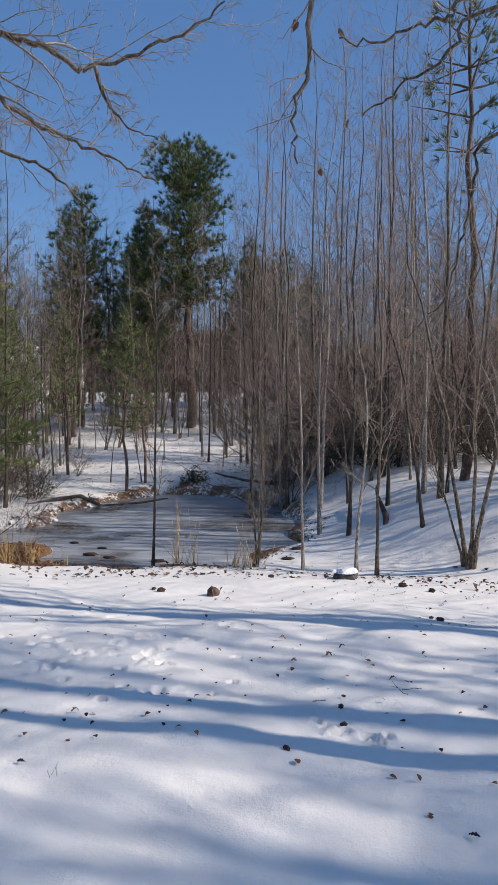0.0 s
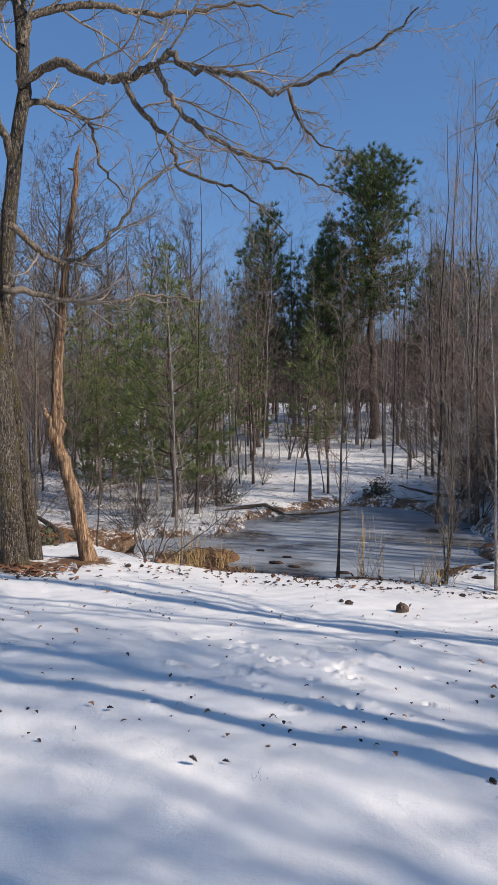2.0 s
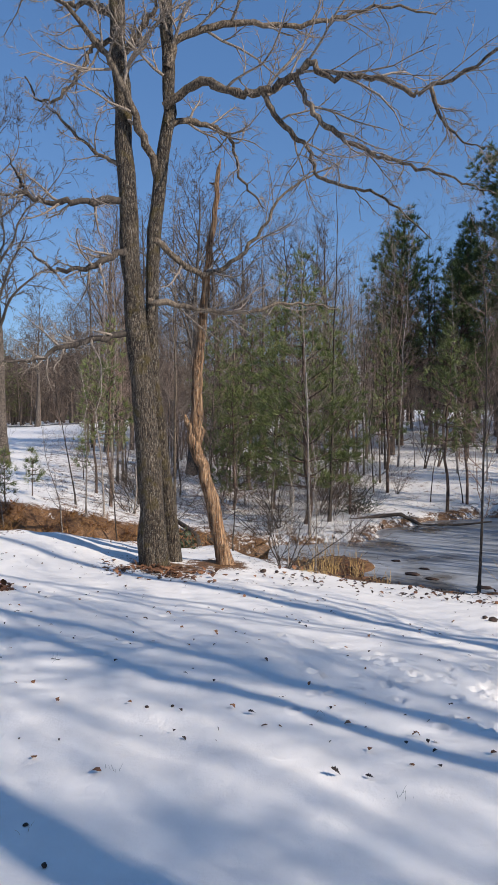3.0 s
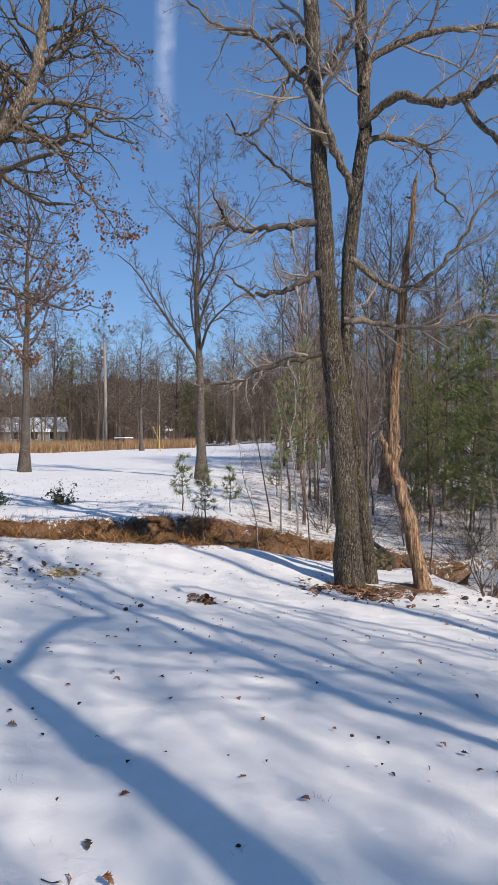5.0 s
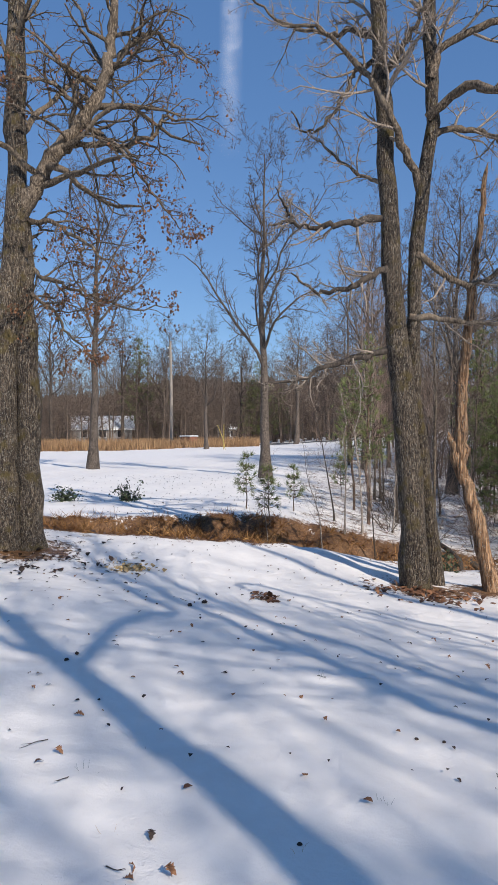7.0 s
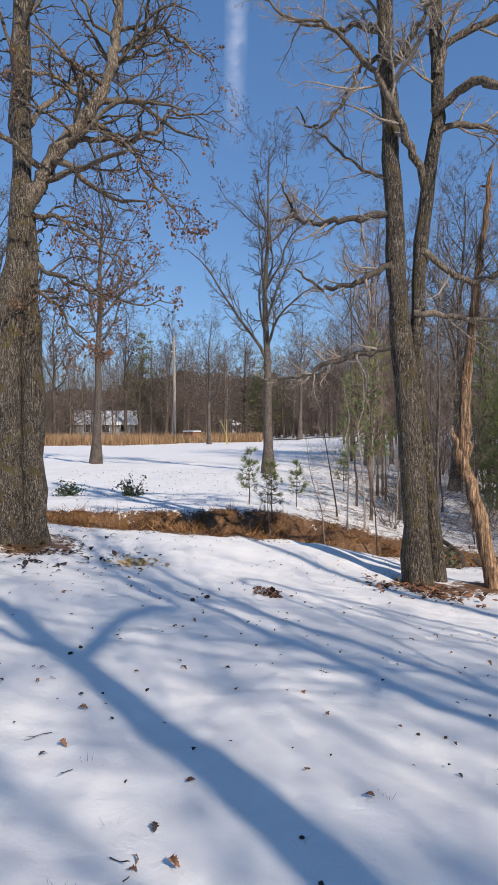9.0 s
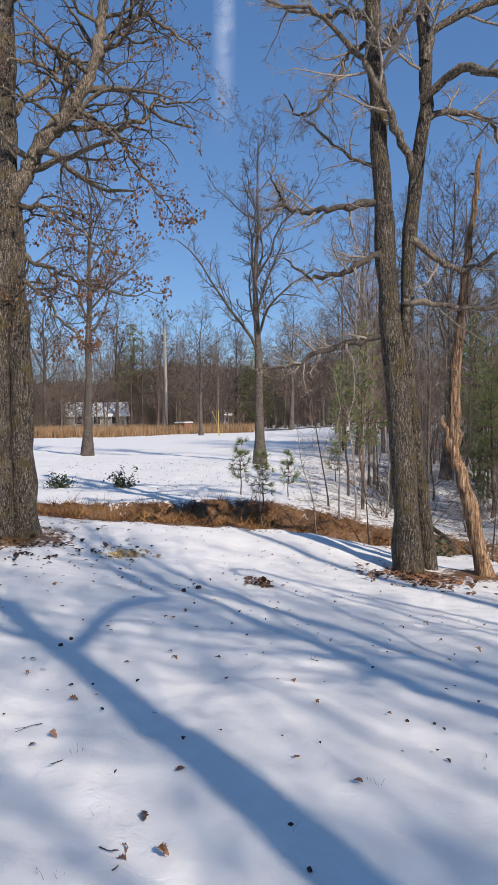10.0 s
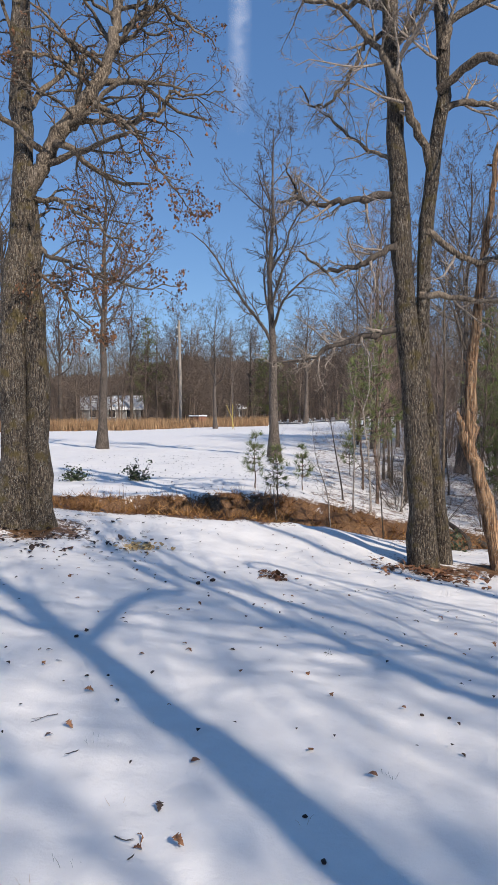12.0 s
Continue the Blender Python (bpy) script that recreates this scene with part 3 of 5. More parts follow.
# the two-stemmed oak by the creek
OAK_L = [(0, 0.05, -0.01), (-0.08, 0.05, 1.47), (-0.2, 0.05, 2.99), (-0.3, 0.05, 4.14), (-0.33, 0.05, 5.13), (-0.41, 0.05, 6.5), (-0.49, 0.04, 7.95), (-0.51, 0.04, 9.85)]
OAK_R = [(0.28, 0.5, 0), (0.14, 0.38, 1.37), (-0.03, 0.2, 2.77), (-0.02, 0.05, 3.82), (0.03, 0.05, 4.65), (0.1, 0.05, 5.32), (0.22, 0.05, 6.13), (0.22, 0.05, 6.88), (0.19, 0.05, 7.85), (0.18, 0.05, 9.72)]
oak("oak_tree", "tall two-stemmed oak with mossy grey bark on the snowy bank", (-5.18, 8.19, -0.47), 32.3,
    [(0.182, 0.085, OAK_L), (0.1, 0.085, OAK_R)],
    [(0.055, 0.012, [(-0.36, 0.05, 5.01), (-0.94, -0.29, 4.88), (-1.35, -0.33, 4.85), (-1.63, -0.48, 4.9), (-1.84, -0.72, 4.8)]),
     (0.03, 0.006, [(-1.59, -0.47, 4.88), (-1.65, -0.48, 5.1), (-1.78, -0.61, 5.33)]),
     (0.055, 0.012, [(-0.29, 0.05, 4.4), (-0.65, -0.27, 4.13), (-0.94, -0.39, 3.97), (-1.27, -0.43, 3.98), (-1.6, -0.47, 4.23)]),
     (0.05, 0.01, [(-0.23, 0.05, 3.26), (-0.82, -0.18, 3.1), (-1.24, -0.42, 2.94), (-1.52, -0.56, 2.81), (-1.91, -0.84, 2.73)]),
     (0.06, 0.012, [(0.07, 0.05, 5.32), (-0.2, -0.15, 6.02), (-0.45, -0.25, 6.55), (-0.77, -0.27, 6.99), (-1.2, -0.42, 7.41), (-1.64, -0.48, 7.47), (-2.07, -0.57, 7.82)]),
     (0.05, 0.02, [(-0.45, 0.04, 7.46), (-0.85, 0.32, 7.71), (-1.41, 0.46, 7.87), (-1.98, 0.47, 8.15)]),
     (0.04, 0.01, [(-0.45, 0.04, 7.1), (-0.8, 0.22, 7.12), (-0.96, 0.31, 6.84), (-1.25, 0.38, 6.49), (-1.52, 0.34, 6.42), (-1.71, 0.31, 6.71)]),
     (0.03, 0.01, [(-0.46, 0.04, 5.49), (-0.84, 0.22, 5.73), (-1.25, 0.38, 6.21), (-1.49, 0.45, 6.46)])]
    + [(0.062, 0.01, [(0.17, -0.04, 6.26), (0.68, -0.26, 6.5), (1.09, -0.5, 6.29), (1.4, -0.64, 6.26), (1.77, -0.81, 6.37), (1.96, -0.95, 6.51), (2.15, -1.09, 6.27),
                       (2.65, -1.34, 6.2), (3.01, -1.56, 5.91), (3.22, -1.75, 5.9), (3.77, -2.1, 6.13), (4.16, -2.42, 6.3), (4.41, -2.69, 6.55)]),
       (0.04, 0.008, [(1.81, -0.81, 6.37), (2.03, -0.96, 5.83), (2.35, -1.15, 5.51), (2.72, -1.36, 5.22), (3.01, -1.56, 5.07), (3.47, -1.86, 4.81), (3.84, -2.14, 4.58)]),
       (0.04, 0.008, [(1.4, -0.64, 6.26), (1.67, -0.58, 5.88), (2.02, -0.65, 5.53), (2.17, -0.69, 5.16), (2.64, -0.91, 4.98), (3.02, -1.14, 4.72), (3.34, -1.48, 4.23)]),
       (0.06, 0.012, [(0.21, -0.04, 6.78), (0.4, 0.05, 7.23), (1.17, 0.1, 7.51), (1.95, 0.08, 7.52), (2.51, 0.05, 7.62), (3.22, -0.05, 7.8), (3.92, -0.2, 7.65)]),
       (0.05, 0.01, [(0.17, -0.04, 6.01), (0.64, 0.34, 6.24), (1.13, 0.6, 6.11), (1.33, 0.88, 5.62), (1.69, 1.03, 5.27)]),
       (0.05, 0.01, [(0.01, -0.04, 4.48), (0.53, 0.15, 4.13), (0.93, 0.32, 4.15), (1.42, 0.37, 4.58), (1.94, 0.49, 5.37), (2.63, 0.54, 5.76)]),
       (0.045, 0.01, [(-0.08, -0.04, 3.66), (0.68, 0.24, 3.58), (1.35, 0.48, 3.59), (2.05, 0.67, 3.77), (2.78, 0.81, 3.73)]),
       (0.05, 0.02, [(-0.36, -0.05, 6.93), (-0.1, -0.24, 7.18), (0.18, -0.44, 7.56)]),
       (0.025, 0.006, [(3.22, -1.75, 5.9), (3.32, -1.79, 5.54), (3.49, -1.97, 5.23), (3.76, -2.21, 5.07)])], 3, dark_limbs=4)

# the leafy old oak
oak("oak_tree", "massive old oak with twin trunks and clinging brown leaves", (-8.94, 4.41, 0.06), 63.7,
    [(0.19, 0.1, [(-0.17, 0.07, -0.04), (-0.16, 0.07, 1.79), (-0.1, 0.07, 3.3), (-0.01, 0.07, 4.2), (0.04, 0.07, 5.17), (0.04, 0.07, 6.28), (0.04, 0.07, 7.45), (0.04, 0.07, 9.18)]),
     (0.18, 0.11, [(0.17, 0.07, -0.06), (0.16, 0.07, 1.02), (0.15, 0.07, 2.55), (0.13, 0.07, 3.61), (0.1, 0.07, 4.5)])],
    [(0.12, 0.05, [(0.01, 0.07, 4.46), (0.27, -0.03, 4.94), (0.53, -0.14, 5.37), (0.83, -0.17, 5.76), (1.07, -0.19, 6.15), (1.2, -0.31, 6.56), (1.25, -0.31, 7.0), (1.32, -0.32, 7.88)]),
     (0.05, 0.01, [(1.07, -0.19, 6.19), (1.48, -0.14, 6.87), (1.84, -0.1, 7.18), (2.24, -0.09, 7.06), (2.65, -0.09, 6.78)]),
     (0.05, 0.008, [(0.54, -0.15, 5.35), (0.81, -0.26, 5.43), (1.38, -0.43, 5.46), (1.77, -0.6, 5.55), (1.88, -0.62, 5.81), (2.18, -0.79, 5.74), (2.55, -0.99, 5.77)]),
     (0.025, 0.006, [(1.38, -0.43, 5.45), (1.6, -0.57, 5.02), (1.92, -0.73, 4.5), (2.14, -0.88, 4.17)]),
     (0.04, 0.006, [(0.16, 0.07, 4.48), (0.41, -0.14, 4.43), (0.79, -0.36, 4.18), (1.12, -0.6, 3.89), (1.51, -0.86, 3.64)]),
     (0.035, 0.006, [(0.15, 0.07, 3.84), (0.5, -0.14, 3.62), (0.93, -0.28, 3.47), (1.34, -0.53, 3.26), (1.97, -0.74, 3.25)]),
     (0.04, 0.01, [(0.94, -0.18, 5.92), (0.6, -0.35, 6.09), (0.18, -0.43, 6.16), (-0.09, -0.53, 5.97)]),
     (0.03, 0.006, [(0.14, 0.07, 3.54), (0.42, -0.24, 3.27), (0.75, -0.46, 2.8), (1.03, -0.59, 2.5)]),
     (0.05, 0.01, [(0.02, 0.07, 5.54), (0.35, 0.46, 6.13), (0.93, 0.83, 6.85), (1.53, 1.06, 6.97), (2.27, 1.24, 7.51)])], 8, leafy=0.34, flare=1.6, twig_mat=LIMB, spec=[lv(15, 0.08, 52, 0.5, 9, 0.27, 0.01, 4, 0.6), lv(6, 0.15, 48, 0.48, 6, 0.27, 0.0, 3, 0.55), lv(5, 0.15, 46, 0.5, 4, 0.25, 0.0, 3, 0.6, rmin=0.002), lv(3, 0.1, 44, 0.55, 2, 0.2, 0.0, 1, 0.8, rmax=0.003)])


def snag():
    """The dead, split and barkless trunk."""
    t = thing("dead_tree", "dead leaning tree trunk with split orange heartwood", "tree", "", (-4.51, 8.98, -0.47), 26.7)
    rs = np.random.RandomState(4)
    low = spine([(0.02, 0.05, -0.1), (-0.14, 0.05, 0.68), (-0.3, 0.04, 1.29), (-0.45, 0.04, 1.8), (-0.56, 0.03, 2.12)], 16, 0.01, rs)
    part("trunk", tubes("trunk", [(low, np.concatenate([[0.14, 0.115], np.linspace(0.1, 0.085, 10), [0.08, 0.06, 0.035, 0.008]]), 12)], SNAG, 0.08), t, "rotten broken lower trunk")
    up = spine([(-0.38, 0.06, 1.55), (-0.41, 0.04, 1.95), (-0.39, 0.04, 2.52), (-0.31, 0.04, 3.29), (-0.24, 0.04, 4.06), (-0.13, 0.05, 4.89), (-0.03, 0.05, 5.75)], 30, 0.012, rs)
    part("trunk", tubes("trunk", [(up, np.concatenate([np.linspace(0.08, 0.1, 5), np.linspace(0.09, 0.03, 24), [0.004]]), 10)], SNAG, 0.1), t, "jagged upper trunk")
    for k in range(9):
        i = rs.randint(8, 28)
        line = shoot(rs, up[i], unit(np.array([rs.normal(), rs.normal() * 0.4, 0.6])), rs.uniform(0.08, 0.2), 3, 0.1, 0)
        part("splinter", tubes("splinter", [(line, np.array([0.022, 0.015, 0.002]), 5)], SNAG, 0.1), t)


snag()

rs = np.random.RandomState(5)
TALL = [bare_mesh("tall", 10 + i, 10.0, 0.044, 0.03, [GREY, DARKB, LIMB][i % 3], [TWIG, REDTWIG][i % 2]) for i in range(6)]
THIN = [bare_mesh("thin", 50 + i, 5.0, 0.03, 0.05, [DARKB, GREY][i % 2], [REDTWIG, TWIG][i % 2], sway=0.02) for i in range(4)]
MULTI = [bare_mesh("thin", 70 + i, 5.5, 0.032, 0.05, LIMB, TWIG, stems=4, sway=0.02) for i in range(2)]
BROAD = [bare_mesh("broad", 30 + i, 12.0, 0.2, 0.03, FIELDBARK, FIELDBARK) for i in range(4)]
BUSH = [bare_mesh("bush", 90 + i, 1.6, 0.012, 0.24, DARKB, [REDTWIG, DARKB, LIMB][i], stems=7, sway=0.05) for i in range(3)]

# saplings along the pond's near shore and on its snowy bank
for x, y, kind, s, turn in ((-1.28, 11.32, TALL[1], 0.62, 40), (0.41, 11.0, MULTI[0], 0.8, 10), (1.14, 10.98, TALL[0], 0.6, 200), (1.96, 10.87, THIN[1], 1.0, 80),
                            (2.22, 10.52, TALL[2], 0.65, 120), (2.1, 12.59, TALL[4], 0.85, 300), (3.57, 10.4, MULTI[1], 1.25, 60), (3.2, 11.6, THIN[0], 1.1, 10)):
    bare_tree("sapling", "slender bare sapling at the pond's snowy shore", "saplings on the shore", kind, (x, y, float(height(x, y)) - 0.03), turn, s)
for i in range(16):
    az, d = rs.uniform(-21.5, -6.5), rs.uniform(12.5, 17)
    bare_tree("sapling", "thin bare sapling on the shaded snowbank", "saplings on the bank", (THIN + TALL)[i % 10], polar(az, d), rs.uniform(0, 360), rs.uniform(0.7, 1.2))
# the wood behind the pond
for i in range(28):
    az, d = rs.uniform(-21.5, 0), rs.uniform(16.5, 25)
    bare_tree("bare_tree", "tall slim bare tree in the wood behind the pond", "wood behind the pond", TALL[i % 6], polar(az, d), rs.uniform(0, 360), rs.uniform(0.8, 1.3))
for i in range(30):
    az, d = rs.uniform(-1, 24), rs.uniform(20.5, 30)
    bare_tree("bare_tree", "slim bare tree on the snowy slope behind the pond", "wood behind the pond", (TALL + THIN)[i % 10], polar(az, d), rs.uniform(0, 360), rs.uniform(0.6, 0.95))
# thickets
for i in range(70):
    az, d = rs.uniform(-21, -2.5), rs.uniform(16.5, 22)
    bare_tree("bush", "tangled bare brown thicket", "thicket", BUSH[i % 3], polar(az, d), rs.uniform(0, 360), rs.uniform(1.2, 2.2), "bush")
for i in range(30):
    az, d = rs.uniform(12, 36), rs.uniform(15, 24)
    bare_tree("bush", "tangled bare brown thicket by the creek", "thicket", BUSH[i % 3], polar(az, d), rs.uniform(0, 360), rs.uniform(0.7, 1.25), "bush")
for i in range(34):
    az, d = rs.uniform(18, 37), rs.uniform(15.5, 28)
    bare_tree("sapling", "slim bare sapling beyond the creek", "saplings beyond the creek", (THIN + TALL)[i % 10], polar(az, d), rs.uniform(0, 360), rs.uniform(0.55, 0.95))
for az, d, s in ((44.0, 13.3, 0.42), (39.6, 13.6, 0.55), (37.8, 14.5, 0.75), (36.4, 15.0, 0.85), (35.4, 14.0, 0.6), (21.5, 11.6, 0.5), (19.2, 11.7, 0.55), (26.0, 12.0, 0.5), (38.6, 16, 0.7), (34.0, 16.5, 0.8)):
    bare_tree("sapling", "thin bare sapling by the creek", "saplings by the creek", THIN[int(d * 7) % 4], polar(az, d), az * 40, s)
bare_tree("bush", "thin pale bare shrub at the creek mouth", "", BUSH[1], polar(21.8, 11.4), 30, 1.15, "bush")

# trees on and round the field
for az, d, g, s in ((57.9, 31.3, 0, 1.12), (44.1, 25.0, 1, 0.98), (48.8, 66, 2, 1.0), (41.5, 75, 3, 1.1), (64.5, 33, 2, 1.1), (68, 38, 1, 1.1), (36, 33, 2, 0.95), (33, 36, 1, 1.0), (29.4, 26, 3, 0.9), (27, 34, 2, 0.95), (22, 36, 0, 0.9), (25, 40, 1, 0.95), (18.5, 38, 3, 0.9), (61, 88, 2, 1.5), (65.5, 90, 0, 1.5), (55.5, 92, 1, 1.35), (46, 96, 0, 1.2), (38.5, 88, 1, 1.1), (52.3, 89, 3, 1.2)):
    bare_tree("bare_tree", "tall bare oak on the snowy field's edge", "trees on the field", BROAD[g], polar(az, d), az * 31, s)


def forest(name, label, mat, spots, seed, kind="far", h=11.0, r=0.13):
    """Far bare woods, one mesh."""
    rs = np.random.RandomState(seed)
    kinds = []
    for i in range(5):
        trunks, twigs = bare_lines(kind, seed + i, h, r, 0.04, 2 if kind == "scrub" else 1)
        me = tubes("far", [(p, r, 4) for p, r, _ in trunks] + twigs, mat)
        v = np.empty(len(me.vertices) * 3, dtype=np.float32)
        me.vertices.foreach_get("co", v)
        f = np.empty(len(me.loops), dtype=np.int32)
        me.loops.foreach_get("vertex_index", f)
        size = np.empty(len(me.polygons), dtype=np.int32)
        me.polygons.foreach_get("loop_total", size)
        cut = 4 * int((size == 4).sum())
        kinds.append((v.reshape(-1, 3), f[:cut].reshape(-1, 4), f[cut:].reshape(-1, 3)))
        bpy.data.meshes.remove(me)
    verts, faces, tris, base = [], [], [], 0
    for i, (az, d, s) in enumerate(spots):
        v, f, g = kinds[i % 5]
        a = rs.uniform(0, 6.28)
        m = np.array([[math.cos(a), -math.sin(a), 0], [math.sin(a), math.cos(a), 0], [0, 0, 1]])
        verts.append(v @ m.T * s * np.array([1, 1, rs.uniform(0.85, 1.15)]) + np.array(polar(az, d, 0.1)))
        faces.append(f + base)
        tris.append(g + base)
        base += len(v)
    return tagged(new(name, mesh_from(name, np.concatenate(verts), [np.concatenate(faces), np.concatenate(tris)], mat)), label, "woods", kind="stuff")


FARWOOD = bark("far_wood_bark", (0.045, 0.031, 0.023), (0.13, 0.095, 0.072), (0.28, 0.215, 0.17), 0.5, 0.4, 0.01)
rs = np.random.RandomState(11)
forest("far_woods", "bare brown woods beyond the pond", FARWOOD, [(rs.uniform(-24, 38), 28 + 34 * rs.uniform() ** 1.1, rs.uniform(0.5, 0.9)) for _ in range(210)], 21)
forest("far_woods", "bare grey-brown tree line beyond the field", FARWOOD, [(rs.uniform(28, 78), rs.uniform(84, 125), rs.uniform(0.8, 1.25)) for _ in range(330)], 41, "line")
forest("far_underwood", "low bare undergrowth in the far woods, with unseen scrub added to shade the snowbank", FARWOOD, [(rs.uniform(-27, 32), rs.uniform(23, 45), rs.uniform(0.7, 1.5)) for _ in range(170)]
       + [(rs.uniform(34, 78), rs.uniform(86, 100), rs.uniform(1.0, 2.0)) for _ in range(200)]
       # nearer scrub right of the view, added to put the snowbank in shade
       + [(rs.uniform(-42, -23), rs.uniform(12.5, 22), rs.uniform(1.1, 1.8)) for _ in range(36)], 61, "scrub", 2.8, 0.03)
# out-of-view trees, added to hold back sky light and mottle the sun
forest("far_woods", "unseen bare woods added behind the lawn and on its sunny side to block sky light", FARWOOD, [(rs.uniform(80, 290), rs.uniform(24, 44), rs.uniform(0.95, 1.4)) for _ in range(150)], 81)

# pines
BIG = pine_mesh(1, 12.7, 0.24, 0.42, 2.4, 15, 6, 22, 30, 0.3, 0.012, NEEDLE, top=0.72, layer=0.6)
MID = pine_mesh(2, 9.8, 0.17, 0.33, 2.1, 17, 6, 12, 22, 0.32, 0.013, NEEDLE, top=0.3)
YOUNG = pine_mesh(3, 7.2, 0.09, 0.12, 1.75, 15, 5, 15, 20, 0.22, 0.008, YNEEDLE, top=0.05, layer=0.3)
THINP = pine_mesh(6, 5.0, 0.05, 0.35, 0.9, 12, 4, 6, 14, 0.2, 0.008, YNEEDLE, top=0.2)
SEED = pine_mesh(4, 1.3, 0.018, 0.35, 0.28, 6, 4, 3, 22, 0.16, 0.004, YNEEDLE, top=0.1)
for az, d, me, turn, s in ((3.9, 31, BIG, 0, 0.95), (7.2, 33, MID, 50, 0.98), (12.6, 32, MID, 90, 1.02), (8.4, 30.5, MID, 200, 0.8), (-1.2, 36, MID, 30, 0.85), (-3, 38, MID, 130, 0.8), (-6, 40, MID, 10, 0.7)):
    pine_tree("pine_tree", "tall dark green pine rising above bare woods", "tall pines", me, polar(az, d), turn, s)
for az, d, turn, s in ((20.0, 17.3, 0, 0.92), (22.8, 20, 100, 0.8), (24.6, 23, 200, 0.8), (18.2, 23, 60, 0.8), (27, 26, 30, 0.8), (52, 98, 30, 1.2), (44.3, 92, 80, 1.5), (54.3, 97, 200, 2.0), (42.6, 95, 10, 1.0), (45.2, 94, 140, 1.2), (26, 19.5, 50, 0.55)):
    pine_tree("pine_tree", "bushy young green pine among bare saplings", "young pines", YOUNG, polar(az, d), turn, s)
for az, d, turn, s in ((8.9, 19.7, 0, 1.0), (7.4, 20.5, 70, 0.9), (35.9, 17, 10, 0.9), (37.0, 19, 90, 0.75), (16.5, 19, 40, 0.8), (13.5, 22, 140, 1.0)):
    pine_tree("pine_tree", "spindly young pine with pale green needles", "young pines", THINP, polar(az, d), turn, s)
pine_tree("pine_tree", "tall thin pine with sparse needles beside the bank", "", pine_mesh(7, 11.5, 0.1, 0.55, 1.3, 10, 4, 6, 16, 0.22, 0.01, NEEDLE, top=0.1), polar(-18.2, 14.5), 20, 1.0)
for az, d, turn, s in ((45.7, 15.6, 0, 1.0), (43.9, 13.9, 90, 0.95), (41.9, 16.0, 200, 0.85), (38.0, 22, 30, 1.0)):
    pine_tree("pine_seedling", "small green pine seedling in the snow", "pine seedlings", SEED, polar(az, d), turn, s)


# ---- trees beyond the view, whose shadows fall on the lawn ----
for x, y, h, r, seed, kind in ((5.4, 0.72, 14, 0.23, 201, "shade"), (6.2, 2.35, 13, 0.15, 203, "shade"), (6.35, 2.88, 12.5, 0.14, 204, "shade"), (8.6, 5.0, 12, 0.12, 205, "tall")):
    me = bare_mesh(kind, seed, h, r, 0.008, OAK, TWIG, sway=0.004)
    t = bare_tree("bare_tree", "straight bare tree at the sunny side of the lawn", "trees at the lawn's sunny side", me, (x, y, float(height(x, y)) - 0.05), 0, 1.0)
    if seed == 201:
        rs = np.random.RandomState(9)
        p = spine([(0, 0.05, 7.1), (0.3, 1.0, 7.95), (0.6, 1.4, 8.2), (0.75, 1.55, 9.5), (1.0, 1.8, 10.6)], 20, 0.02, rs)
        rad = np.linspace(0.075, 0.03, 20)
        out = [[], [], []]
        side_shoots(rs, p, rad, BARE["shade"][:2], 0, out)
        part("limb", tubes("limb", [(p, rad, 8)] + out[0] + out[1], LIMB), t, "forking side limb")
for i, (x, y, s) in enumerate(((15.5, 0.8, 1.25), (17.5, -2.6, 1.25))):
    bare_tree("oak_tree", "broad bare oak at the sunny side of the lawn", "trees at the lawn's sunny side", BROAD[i % 4], (x, y, float(height(x, y)) - 0.05), i * 77, s)
CANOPY = [bare_mesh("canopy", 230 + i, 17.0, 0.17, 0.03, OAK, TWIG, sway=0.012) for i in range(3)]
for i, (x, y) in enumerate(((14.5, -3.4), (18.5, -1.0), (20.5, -4.4), (22.5, -1.8), (13.5, -0.4))):
    bare_tree("oak_tree", "tall bare oak with a twiggy crown at the lawn's sunny side", "trees at the lawn's sunny side", CANOPY[i % 3], (x, y, float(height(x, y)) - 0.05), i * 47, 0.92 + 0.05 * (i % 4))
